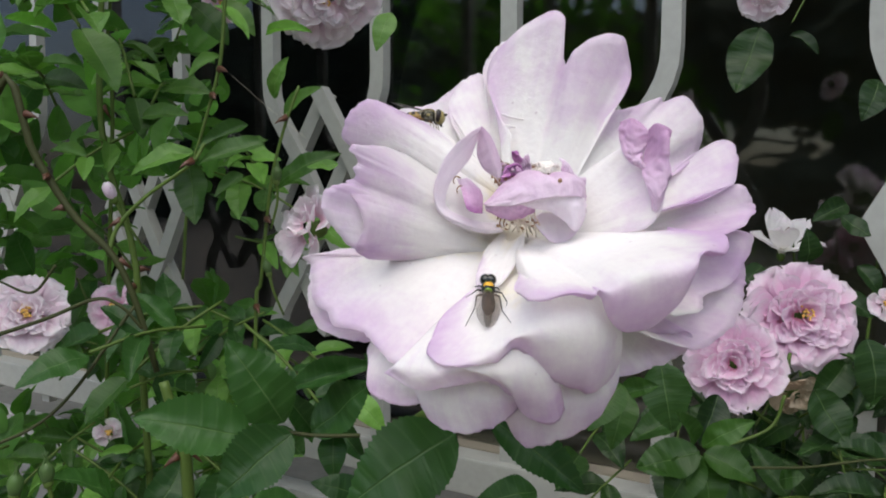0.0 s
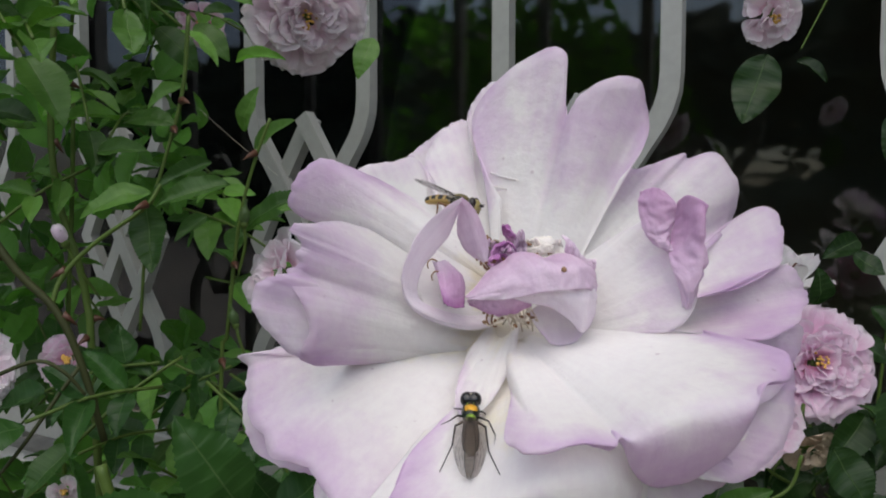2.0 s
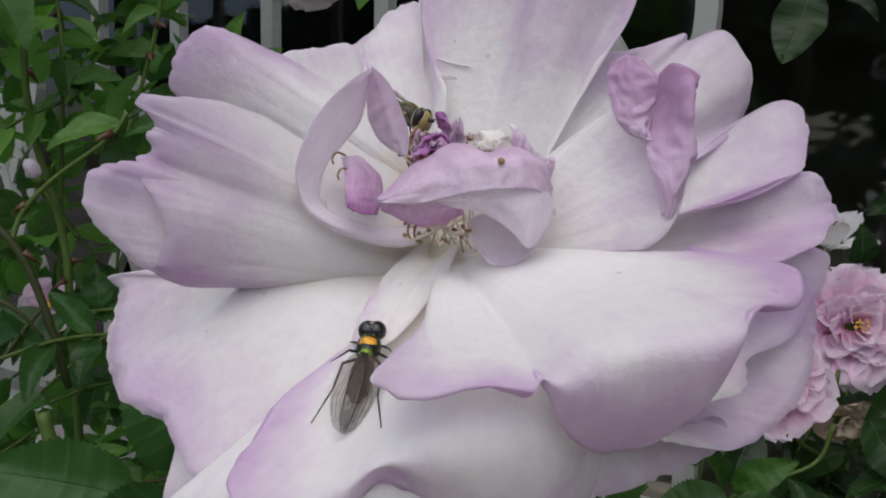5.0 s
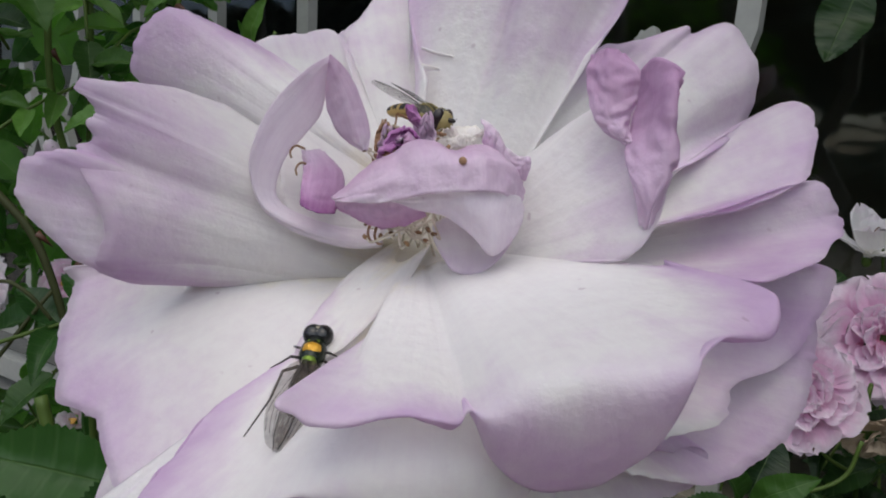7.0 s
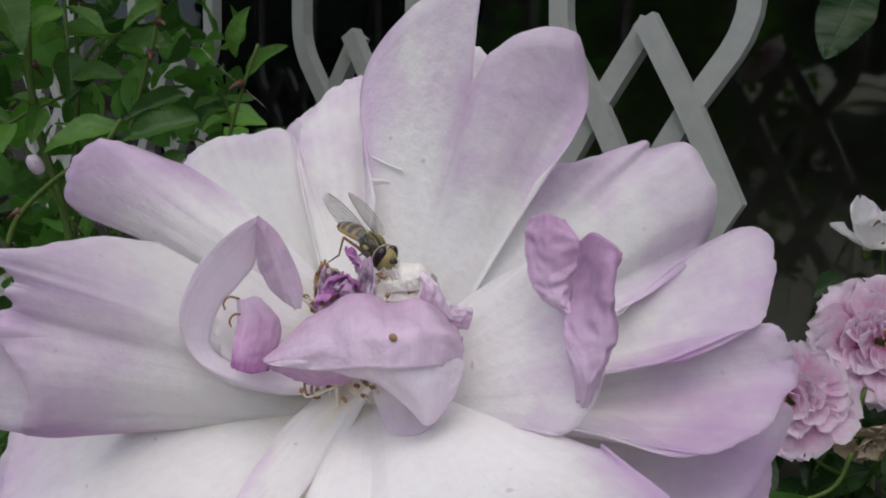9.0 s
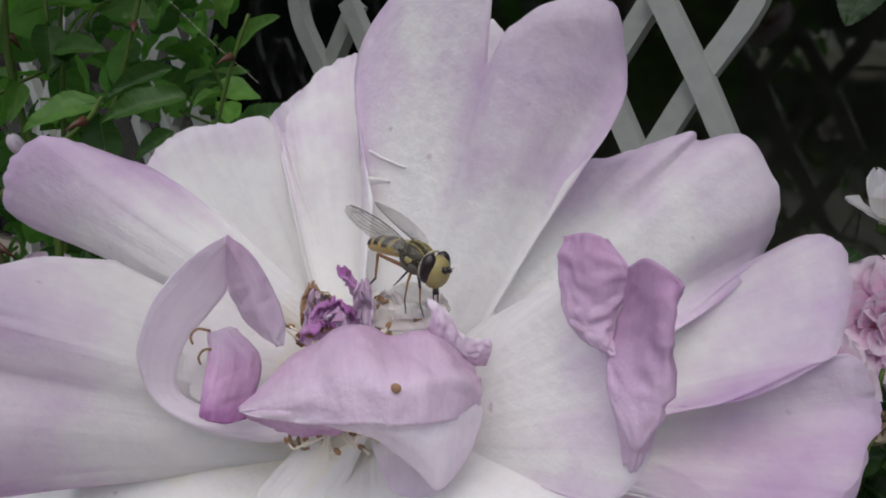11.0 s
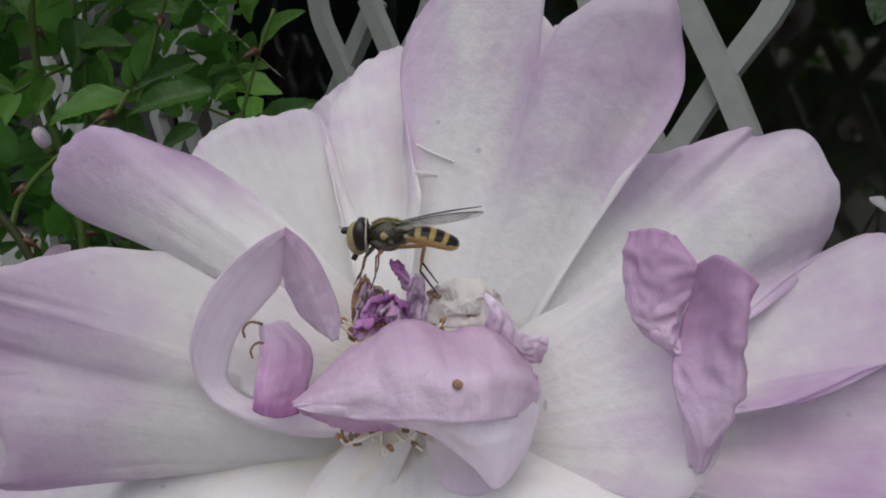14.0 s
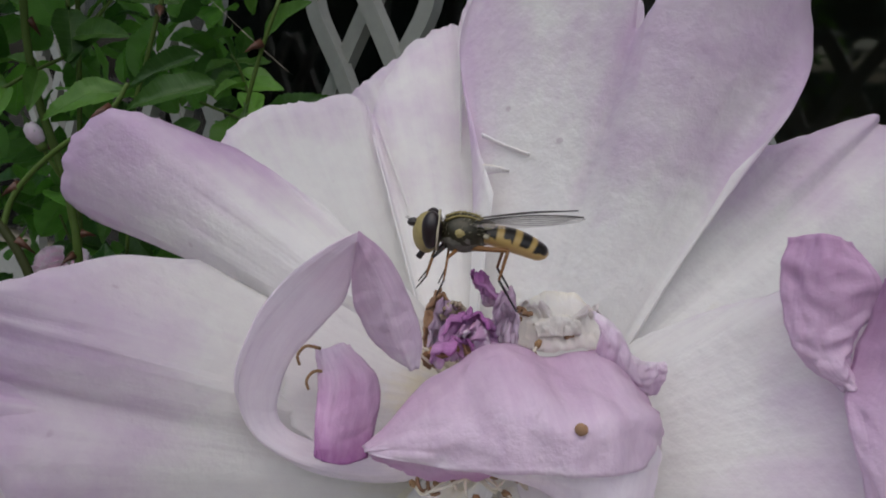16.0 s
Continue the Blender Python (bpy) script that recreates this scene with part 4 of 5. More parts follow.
# stamens: a ring round the heart, bent and browned at the tips
for k in range(28):
    front = k < 14
    if front:
        root = Vector((14.4 + rng.uniform(-2.2, 2.2), 142.5, -5.0 + rng.uniform(-0.6, 0.6)))
        tip = Vector((14.2 + rng.uniform(-3.6, 4.2), 137.4 + rng.uniform(-0.6, 1.2), -7.2 + rng.uniform(-0.9, 1.2)))
    else:
        root = Vector((15.5 + rng.uniform(-3, 3), 146, -9 + rng.uniform(-1, 1)))
        tip = Vector((12.5 + rng.uniform(-3, 5), 141.0 + rng.uniform(-1, 3), 0.6 + rng.uniform(-2, 2.4)))
    bend = root.lerp(tip, 0.6) + Vector((rng.uniform(-1.8, 1.8), rng.uniform(-1.4, 0.0), rng.uniform(-0.2, 1.8)))
    curl = tip + Vector((rng.uniform(-1.0, 1.0), 0.4, rng.uniform(0.2, 1.0)))
    s = hair([h(*root), h(*bend), h(*tip), h(*curl)], 0.13, STAMEN, bloom, "stamen", "pale cream filament", 14)
    part("anther", bead(h(*curl), (0.42, 0.26, 0.26), Euler((rng.random() * 3, rng.random() * 3, 0)).to_matrix(), 0.25, k, 1), ANTHER, s, "brown anther")
for x, z in ((10.5, -6.0), (11.2, -6.2)):
    hair([h(x + 0.7, 139.0, z + 0.5), h(x + 0.1, 138.0, z + 0.5), h(x - 0.3, 137.8, z - 0.6), h(x, 137.8, z - 1.5), h(x + 0.5, 138.2, z - 1.6)], 0.17, BROWN, bloom, "stamen", "curled brown filament", 14)
for x, z in ((2.3, 1.3), (2.9, -0.4)):
    hair([h(x + 0.9, 139.2, z + 0.1), h(x + 0.1, 138.6, z + 0.4), h(x - 0.4, 138.4, z - 0.2), h(x - 0.3, 138.5, z - 0.9)], 0.13, ANTHER, bloom, "stamen", "curled brown filament", 12)
part("spot", bead(h(19.9, 130.9, 0.9), (0.38, 0.2, 0.38), None, 0.2, 3, 2), BROWN, bloom, "small brown speck on the lilac petal")

# ---- leaves and canes ----
def leaflet_mesh(width, fold, curl, seed):
    """A coarsely toothed oval leaflet, 1 long, with its stalk at the origin and its tip along y."""
    n = 60
    verts, faces, uvs = [], [], []
    for i in range(n + 1):
        t = i / n
        saw = (i % 3) / 2
        w = width / 2 * (math.sin(math.pi * t**0.78) ** 0.80) * (1.0 - 0.075 * saw)
        if i in (0, n):
            w = 0.004
        w *= 1 + 0.07 * noise.noise((t * 5, seed, 0))
        twist = 0.25 * noise.noise((t * 2.2, seed, 5))
        for k in (-1, -0.66, -0.33, 0, 0.33, 0.66, 1):
            tooth = 0.014 * (1 - saw) if abs(k) == 1 else 0.0
            pucker = 0.004 * math.sin(2 * math.pi * (t * 8 - 3.2 * abs(k) * w)) * (abs(k) > 0.2)
            z = abs(k) ** 1.3 * w * fold - curl * (t - 0.4) ** 2 + 0.045 * noise.noise((t * 4, k * 2, seed + 2)) + twist * k * w + pucker
            verts.append((k * w, t + tooth, z))
            uvs.append((k, t * 9))
    for i in range(n):
        for k in range(6):
            a = i * 7 + k
            faces.append((a, a + 1, a + 8, a + 7))
    return verts, faces, uvs


def mesh_of(name, data, mat):
    verts, faces, uvs = data
    me = bpy.data.meshes.new(name)
    me.from_pydata(verts, [], faces)
    if uvs:
        layer = me.uv_layers.new(name="UVMap")
        for loop in me.loops:
            layer.data[loop.index].uv = uvs[loop.vertex_index]
    me.polygons.foreach_set("use_smooth", [True] * len(me.polygons))
    me.materials.append(mat)
    return me


SHAPES = [(0.62, 0.36, 0.26, 1), (0.58, 0.24, 0.50, 2), (0.64, 0.50, 0.20, 3), (0.60, 0.18, -0.2, 4), (0.56, 0.6, 0.38, 5), (0.66, 0.1, 0.45, 6)]
LEAF_MESH = [mesh_of("leaflet", leaflet_mesh(*s), LEAF) for s in SHAPES]
LOW_SHADED_MESH = [mesh_of("leaflet", leaflet_mesh(*s), LEAF_LOW_SHADED) for s in SHAPES]
SHADED_MESH = [mesh_of("leaflet", leaflet_mesh(*s), LEAF_SHADED) for s in SHAPES]
FRESH_MESH = [mesh_of("leaflet", leaflet_mesh(*s), LEAF_FRESH) for s in SHAPES]


def leaflet(parent, a, b, wide, meshes, k, face=(0.0, -0.75, 0.65), turn=0.0):
    """One leaflet of parent from a to b, in metres, its upper side towards face."""
    a, b = Vector(a), Vector(b)
    y = (b - a).normalized()
    z = Vector(face)
    z = (z - y * z.dot(y)).normalized()
    x = y.cross(z)
    m = Matrix.Identity(4)
    m.col[0][:3], m.col[1][:3], m.col[2][:3] = x, y, z
    m = m @ Matrix.Rotation(turn, 4, "Y")
    long = (b - a).length
    ob = new("leaflet", meshes[k % len(meshes)])
    ob.parent = parent
    ob.matrix_basis = Matrix.Translation(a - parent.location) @ m @ Matrix.Diagonal((long * wide / 0.6, long, long, 1))
    return ob


def bush_cane(parent, points, radius, mat=CANE, n=30, thorns=0, seed=0):
    line = [mm(p) - parent.location for p in spline(points, n)]
    ob = part("cane", tube(line, [radius / 1000 * (0.85 - 0.25 * k / (n - 1)) for k in range(n)], 8), mat, parent)
    r = random.Random(seed)
    for _ in range(thorns):
        k = r.randrange(3, n - 3)
        d = Vector((r.uniform(-1, 1), r.uniform(-1, 0.3), r.uniform(-0.3, 0.3))).normalized()
        part("thorn", tube([line[k] + d * radius / 1000 * 0.7, line[k] + d * 0.004 + Vector((0, 0, -0.0008)), line[k] + d * 0.0065 + Vector((0, 0, -0.0022))], [0.0017, 0.0008, 0.0001], 6), THORN, ob)
    return ob


def compound(parent, at, way, size, meshes, r, face):
    """A rose leaf: a thin stalk with five or seven leaflets."""
    at, way = Vector(at), Vector(way).normalized()
    side = way.cross(Vector(face)).normalized()
    droop = Vector((0, 0, -0.25 * size))
    tip = at + way * size + droop
    line = [p - parent.location for p in spline([at, at.lerp(tip, 0.5) + Vector((0, 0, 0.06 * size)), tip], 8)]
    part("leaf_stalk", tube(line, 0.0007, 5), CANE, parent)
    pairs = r.choice((2, 2, 3))
    for p in range(pairs):
        c = Vector(line[2 + 2 * p]) + parent.location
        for s in (-1, 1):
            long = size * r.uniform(0.38, 0.52)
            d = (way * 0.55 + side * s * 0.9 + Vector((0, 0, r.uniform(-0.5, 0.1)))).normalized()
            f = Vector(face) + Vector((r.uniform(-0.5, 0.5), r.uniform(-0.4, 0.4), r.uniform(-0.3, 0.5)))
            leaflet(parent, c, c + d * long, r.uniform(0.38, 0.56), meshes, r.randrange(6), f)
    leaflet(parent, tip, tip + (way + Vector((0, 0, -0.4))).normalized() * size * 0.55, r.uniform(0.42, 0.58), meshes, r.randrange(6), Vector(face) + Vector((r.uniform(-0.4, 0.4), 0, r.uniform(-0.2, 0.4))))


LEAVES_LOW = [
    ((-53, 209, -70), (-83, 201, -61), .52),
    ((-50, 239, -76), (-65, 231, -48), .62),
    ((-41, 204, -67), (-60, 196, -82), .66),
    ((-46, 266, -87), (-24, 258, -67), .6),
    ((-39, 266, -87), (-38, 258, -101), .7),
    ((3, 172, -56), (-22, 164, -70), .62),
    ((12, 189, -58), (35, 181, -74), .4),
    ((27, 209, -85), (9, 201, -85), .55),
    ((-54, 266, -71), (-24, 258, -60), .3),
    ((-16, 259, -63), (-27, 251, -56), .5),
    ((-46, 274, -91), (-57, 266, -72), .5),
    ((-26, 259, -108), (-43, 251, -99), .5),
]
LEAVES_RIGHT_FRESH = [
    ((52, 219, -57), (41, 211, -68), .6),
    ((56, 229, -62), (50, 221, -77), .6),
    ((56, 244, -68), (67, 236, -62), .5),
    ((104, 304, -108), (76, 296, -112), .6),
    ((104, 304, -109), (89, 296, -127), .7),
    ((105, 304, -109), (108, 296, -131), .75),
    ((106, 304, -108), (125, 296, -116), .6),
    ((108, 314, -109), (126, 306, -95), .5),
    ((106, 314, -108), (96, 306, -92), .5),
    ((180, 444, 89), (164, 436, 51), .6),
    ((224, 504, 98), (240, 496, 85), .5),
    ((150, 334, -131), (157, 326, -126), .9),
]
LEAVES_RIGHT_SHADED = [
    ((99, 344, -80), (103, 336, -110), .7),
    ((116, 354, -104), (135, 346, -115), .6),
    ((126, 344, -95), (116, 336, -116), .6),
    ((179, 364, -98), (192, 356, -123), .7),
    ((206, 384, -89), (185, 376, -110), .6),
    ((211, 374, -75), (213, 366, -107), .7),
    ((224, 434, -61), (243, 426, -73), .6),
    ((217, 454, -47), (214, 446, -26), .75),
    ((255, 484, -11), (230, 476, -21), .5),
    ((246, 474, -19), (260, 466, -31), .7),
    ((247, 454, -47), (257, 446, -63), .7),
    ((188, 334, 46), (178, 326, 29), .6),
    ((182, 434, -45), (168, 426, -54), .6),
]
LEAVES_MID = [
    ((-70, 304, 17), (-94, 296, 10), .36),
    ((-100, 309, 15), (-123, 301, 7), .42),
    ((-79, 314, 25), (-98, 306, 15), .3),
    ((-104, 316, 10), (-99, 308, -16), .5),
    ((-95, 334, 56), (-107, 326, 47), .45),
    ((-75, 334, 0), (-46, 326, 16), .3),
    ((-72, 349, 32), (-55, 341, 44), .4),
    ((-77, 349, 39), (-70, 341, 56), .45),
    ((-84, 324, 5), (-94, 316, -4), .4),
    ((-44, 324, 9), (-56, 316, 7), .4),
    ((-83, 364, 71), (-61, 356, 72), .3),
    ((-27, 404, 90), (-34, 396, 70), .5),
    ((-130, 334, 30), (-108, 326, 31), .4),
]

r = random.Random(11)
left_bush = base("rose_bush", (-0.13, 0.36, 0), "leafy climbing rose bush with thorny canes before the grille", "bush")
for pts, rad, mat, thorns in (
    ([(-190, 300, -1200), (-195, 290, -500), (-185, 285, -60), (-162, 285, 37), (-151, 285, 12), (-137, 285, -11), (-123, 285, -26), (-115, 285, -44), (-108, 285, -70)], 2.0, CANE_BROWN, 8),
    ([(-125, 285, -26), (-122, 288, -15), (-112, 290, -4), (-95, 290, 8), (-90, 292, 16)], 1.1, CANE, 2),
    ([(-162, 270, -54), (-141, 270, -47), (-123, 270, -40), (-114, 270, -43), (-108, 272, -51)], 0.9, CANE_BROWN, 0),
    ([(-120, 360, -1200), (-128, 350, -500), (-135, 340, -94), (-138, 340, -28), (-148, 340, 12), (-150, 340, 49), (-146, 345, 130)], 2.1, CANE, 5),
    ([(-70, 300, -1200), (-74, 250, -400), (-78, 230, -110), (-80, 230, -81), (-86, 232, -60)], 2.6, CANE, 4),
    ([(-90, 340, -1200), (-88, 340, -300), (-83, 335, -70), (-80, 335, -42), (-75, 335, 0), (-69, 335, 24), (-62, 335, 43)], 1.1, CANE, 4),
    ([(-90, 325, 80), (-93, 325, 51), (-101, 325, 23), (-107, 325, 2), (-112, 328, -40)], 1.0, CANE, 2),
    ([(-142, 280, -29), (-151, 280, -39), (-163, 280, -35)], 0.7, CANE_BROWN, 0),
    ([(-26, 235, -78), (-40, 235, -78), (-50, 235, -77), (-61, 235, -78), (-80, 232, -84)], 0.8, CANE_BROWN, 1),
    ([(-200, 430, -1200), (-195, 425, -300), (-179, 420, 39), (-181, 420, 64), (-178, 420, 99), (-170, 430, 220)], 1.5, CANE, 4),
    ([(-115, 285, -44), (-140, 262, -82), (-185, 255, -95), (-230, 260, -100)], 0.8, CANE_BROWN, 0),
    ([(-146, 345, 130), (-110, 360, 190), (-60, 400, 200), (-58, 430, 150), (-64, 455, 112)], 1.0, CANE, 2),
):
    bush_cane(left_bush, pts, rad, mat, 34, thorns, int(abs(pts[0][0])))
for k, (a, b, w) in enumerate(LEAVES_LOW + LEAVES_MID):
    leaflet(left_bush, mm(a), mm(b), w, FRESH_MESH if k in (15, 17) else LOW_SHADED_MESH if k < 12 else LEAF_MESH, k, (0.1 * (k % 3 - 1), -0.8, 0.6))


def in_gap(x, y, z):
    """True in the loose spots of the bush before the roses and the grille."""
    for gx, gy, gz, wide in ((-0.155, 0.36, 1.142, 0.021), (-0.18, 0.33, 1.145, 0.026), (-0.252, 0.68, 1.139, 0.060)):
        s = gy / y
        if y < gy + 0.02 and math.hypot(x * s - gx, (z - 1.205) * s - (gz - 1.205)) < wide:
            return True
    return False


made = 0
while made < 130:
    x, y, z = r.uniform(-0.34, -0.06), r.uniform(0.315, 0.54), r.uniform(0.98, 1.46)
    if x > -0.20 * y - 0.02 - 0.12 * max(0, z - 1.2) or (y < 0.32 and abs(z - 1.2) < 0.10 and x > -0.11):
        continue
    if -0.55 < (x - 0.01) / y < -0.36 and 0.04 < (z - 1.21) / y < 0.2 and r.random() < 0.5:
        continue
    if in_gap(x, y, z):
        continue
    way = (r.uniform(-1, 1), r.uniform(-0.8, 0.3), r.uniform(-0.5, 0.5))
    compound(left_bush, (x, y, z), way, r.uniform(0.036, 0.060), FRESH_MESH if r.random() < 0.25 else LEAF_MESH, r, (r.uniform(-0.3, 0.3), -0.55, 0.8))
    made += 1

# low leaves in the darkened copy, which carries the shade below the bloom
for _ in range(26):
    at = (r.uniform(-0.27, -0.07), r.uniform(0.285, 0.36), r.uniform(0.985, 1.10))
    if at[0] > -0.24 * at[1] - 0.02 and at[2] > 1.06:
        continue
    compound(left_bush, at, (r.uniform(-1, 1), r.uniform(-0.8, 0.2), r.uniform(-0.5, 0.3)), r.uniform(0.045, 0.065), LOW_SHADED_MESH, r, (r.uniform(-0.3, 0.3), -0.6, 0.75))

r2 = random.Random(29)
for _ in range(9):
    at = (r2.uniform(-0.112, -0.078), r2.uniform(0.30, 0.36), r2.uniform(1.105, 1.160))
    compound(left_bush, at, (r2.uniform(-1, 1), r2.uniform(-0.8, 0.2), r2.uniform(-0.5, 0.3)), r2.uniform(0.036, 0.05), LOW_SHADED_MESH if r2.random() < 0.6 else LEAF_MESH, r2, (r2.uniform(-0.3, 0.3), -0.6, 0.75))

# most leaves here take the copy darkened to stand for shade
right_bush = base("rose_bush", (0.2, 0.44, 0), "rose bush beside the window, its leaves coloured dark for shade", "bush")
for pts, rad, mat, thorns in (
    ([(200, 450, -1200), (195, 440, -500), (182, 400, -130), (190, 412, -90)], 1.6, CANE, 3),
    ([(182, 400, -130), (160, 385, -115), (152, 388, -100)], 1.2, CANE, 1),
    ([(129, 330, -124), (159, 330, -124), (201, 332, -122), (230, 380, -160)], 0.8, CANE_BROWN, 1),
    ([(195, 440, -500), (210, 395, -190), (204, 382, -168)], 1.2, CANE, 1),
    ([(230, 470, -1200), (250, 500, -400), (240, 520, -60), (232, 524, -40)], 1.3, CANE, 2),
    ([(250, 500, -400), (290, 500, 50), (240, 480, 150), (195, 472, 125)], 1.4, CANE, 2),
    ([(159, 350, -97), (152, 350, -113), (121, 345, -124), (100, 310, -128)], 1.0, CANE, 1),
    ([(240, 480, 150), (215, 455, 118), (197, 442, 92)], 0.7, CANE, 0),
):
    bush_cane(right_bush, pts, rad, mat, 26, thorns, int(abs(pts[0][0])))
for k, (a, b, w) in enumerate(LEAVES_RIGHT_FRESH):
    leaflet(right_bush, mm(a), mm(b), w, SHADED_MESH if k in (9, 10) else FRESH_MESH, k, (0.1 * (k % 3 - 1), -0.75, 0.65))
for k, (a, b, w) in enumerate(LEAVES_RIGHT_SHADED):
    leaflet(right_bush, mm(a), mm(b), w, SHADED_MESH, k, (0.15 * (k % 3 - 1), -0.85, 0.5))
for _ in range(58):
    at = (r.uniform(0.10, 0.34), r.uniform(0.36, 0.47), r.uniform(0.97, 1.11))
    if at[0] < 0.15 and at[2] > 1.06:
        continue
    compound(right_bush, at, (r.uniform(-1, 1), r.uniform(-0.8, 0.2), r.uniform(-0.5, 0.3)), r.uniform(0.05, 0.075), SHADED_MESH, r, (r.uniform(-0.3, 0.3), -0.6, 0.75))

# deeper foliage, beyond counting
verts, faces, uvs = [], [], []
shapes = [leaflet_mesh(0.6, 0.25, 0.3, 8), leaflet_mesh(0.62, 0.5, 0.1, 9)]
for _ in range(5200):
    y = r.uniform(0.36, 0.68)
    x, z = r.uniform(-0.62, -0.10), r.uniform(0.90, 1.56)
    if x > -0.21 * y - 0.035 - 0.15 * max(0, z - 1.2) or noise.noise((x * 11, y * 11, z * 11)) < -0.06:
        continue
    if -0.55 < (x - 0.01) / y < -0.36 and 0.04 < (z - 1.21) / y < 0.2 and r.random() < 0.6:
        continue
    if in_gap(x, y, z):
        continue
    m = Matrix.Translation((x, y, z)) @ Euler((r.uniform(-0.4, 1.6), r.uniform(-0.8, 0.8), r.uniform(0, 6.3))).to_matrix().to_4x4() @ Matrix.Scale(r.uniform(0.022, 0.036), 4)
    k = len(verts)
    shape = shapes[k % 2]
    verts += [m @ Vector(v) for v in shape[0]]
    faces += [tuple(k + i for i in f) for f in shape[1]]
    uvs += shape[2]
tagged(part("foliage", (verts, faces, uvs), LEAF_MASS), "dense dark green rose leaves behind the canes", "foliage", kind="stuff")


a, b = (-92, 340, 48), (-60, 338, 21)
thread = base("spider_thread", mm(a), "thin pale spider thread strung between rose leaves", "thread")
part("strand", tube([mm(p) - mm(a) for p in spline([a, (-76, 339, 33.8), b], 12)], 0.00005, 5), STAMEN, thread)


# ---- smaller roses ----
def spoon(cup, curl, seed, wide=0.9):
    """A small petal, 1 long from the origin along y, hollow above, with a ruffled, notched end."""
    rows = []
    for i in range(11):
        t = i / 10
        w = wide / 2 * (0.22 + 0.78 * math.sin(math.pi / 2 * min(1, t * 1.35)) ** 1.1)
        if t > 0.7:
            w *= math.sqrt(max(0.1, 1 - ((t - 0.7) / 0.32) ** 2))
        row = []
        for j in range(11):
            u = j / 5 - 1
            z = cup * (u * u * w * 0.9 + 0.9 * (t - 0.5) ** 2 * (1 if t < 0.5 else -curl)) + 0.16 * t * t * noise.noise((u * 2.6, t * 2, seed)) + 0.05 * noise.noise((u * 6, t * 5, seed + 2))
            notch = 0.10 * math.exp(-((u - 0.3 * noise.noise((seed, 1, 1))) * 4) ** 2) * t**4
            row.append(Vector((u * w, t * (1 - 0.08 * u * u) + 0.05 * noise.noise((u * 4, seed, 1)) * t - notch, z)))
        rows.append(row)
    return sheet(rows)


def rose(name, at, radius, facing, mat, label, count=46, seed=0, openness=1.0, heart=True, group="small roses"):
    """A full ruffled rose: broad guard petals outside, many small crowded ones within."""
    r = random.Random(seed)
    top = base(name, mm(at), label, "flower", group)
    meshes = [mesh_of("petal", spoon(c, k, seed * 7 + n, w), mat) for n, (c, k, w) in enumerate(((0.6, 0.5, 0.9), (0.5, 0.8, 1.05), (0.4, 1.0, 1.15), (0.3, 1.2, 1.25), (0.25, 1.4, 1.35)))]
    turn = Vector(facing).to_track_quat("Z", "Y").to_matrix().to_4x4()
    rad = radius / 1000
    for k in range(count):
        f = (k + 0.5) / count
        guard = f > 0.6
        spread = 12 if guard else 24
        lift = math.radians((16 if guard else 58 - 34 * f) * (1.6 - 0.6 * openness) + r.uniform(-spread, spread))
        long = rad * ((0.66 if guard else 0.34 + 0.26 * f) * r.uniform(0.85, 1.1))
        off = rad * (0.34 + 0.1 * (f - 0.6) if guard else 0.10 + 0.42 * f) * r.uniform(0.85, 1.1)
        m = turn @ Matrix.Rotation(k * 2.39996 + r.uniform(-0.5, 0.5), 4, "Z") @ Matrix.Translation((0, off, rad * (0.04 if guard else 0.22 - 0.2 * f))) @ Matrix.Rotation(r.uniform(-0.7, 0.7) * (0.5 if guard else 1), 4, "Z") @ Matrix.Rotation(lift, 4, "X") @ Matrix.Rotation(r.uniform(-0.45, 0.45), 4, "Y")
        ob = new("petal", meshes[3 + k % 2 if guard else k % 3])
        ob.parent = top
        ob.matrix_basis = m @ Matrix.Diagonal((long, long, long, 1))
    if heart:
        for k in range(16):
            a, d = r.uniform(0, 6.28), r.uniform(0.02, 0.17) * radius / 1000
            p = turn @ Vector((d * math.cos(a), d * math.sin(a), 0.40 * radius / 1000))
            part("stamen", bead(p * 1000, (0.9, 0.9, 0.7), None, 0.2, k, 1), YELLOW, top, "orange-yellow stamen")
    part("calyx", bead(turn @ Vector((0, 0, -0.14 * radius)), (0.2 * radius, 0.2 * radius, 0.2 * radius), None, 0.1, seed), CANE, top, "green calyx")
    return top


rose("rose", (-68, 458, 114), 33, (0.15, -0.75, -0.45), POM_PALE, "full pale pink rose hanging from the bush", 70, 1)
rose("rose", (-180, 330, -56), 18, (0.2, -0.8, 0.3), POM_PALE, "full whitish pink rose among the leaves", 66, 2)
rose("rose", (-155, 360, -58), 13.3, (0.1, -0.9, 0.3), POM_PINK, "small pink rose with a yellow heart", 26, 3)
rose("rose", (-56, 332, -18), 20, (-0.5, -0.5, 0.2), POM_PALE, "pale lilac rose seen from its side", 24, 4, 0.8, False)
rose("rose", (195, 418, -72), 31, (-0.05, -0.9, 0.3), POM_PINK, "full pink rose with a yellow heart", 66, 5)
rose("rose", (151, 392, -92), 25, (-0.35, -0.8, 0.1), POM_PINK, "full pink rose touching its neighbour", 60, 6, 1.0, False)
rose("rose", (204, 380, -160), 15.5, (0, -0.7, 0.7), POM_PINK, "pink rose low on the bush", 40, 7)
rose("rose", (192, 470, 117), 18, (0.1, -0.7, -0.4), POM_PALE, "pale pink rose at the top of the bush", 36, 8)
rose("rose", (-168, 600, 140), 18, (0.1, -0.8, -0.2), POM_PINK, "dusky pink rose deep in the bush", 30, 9)
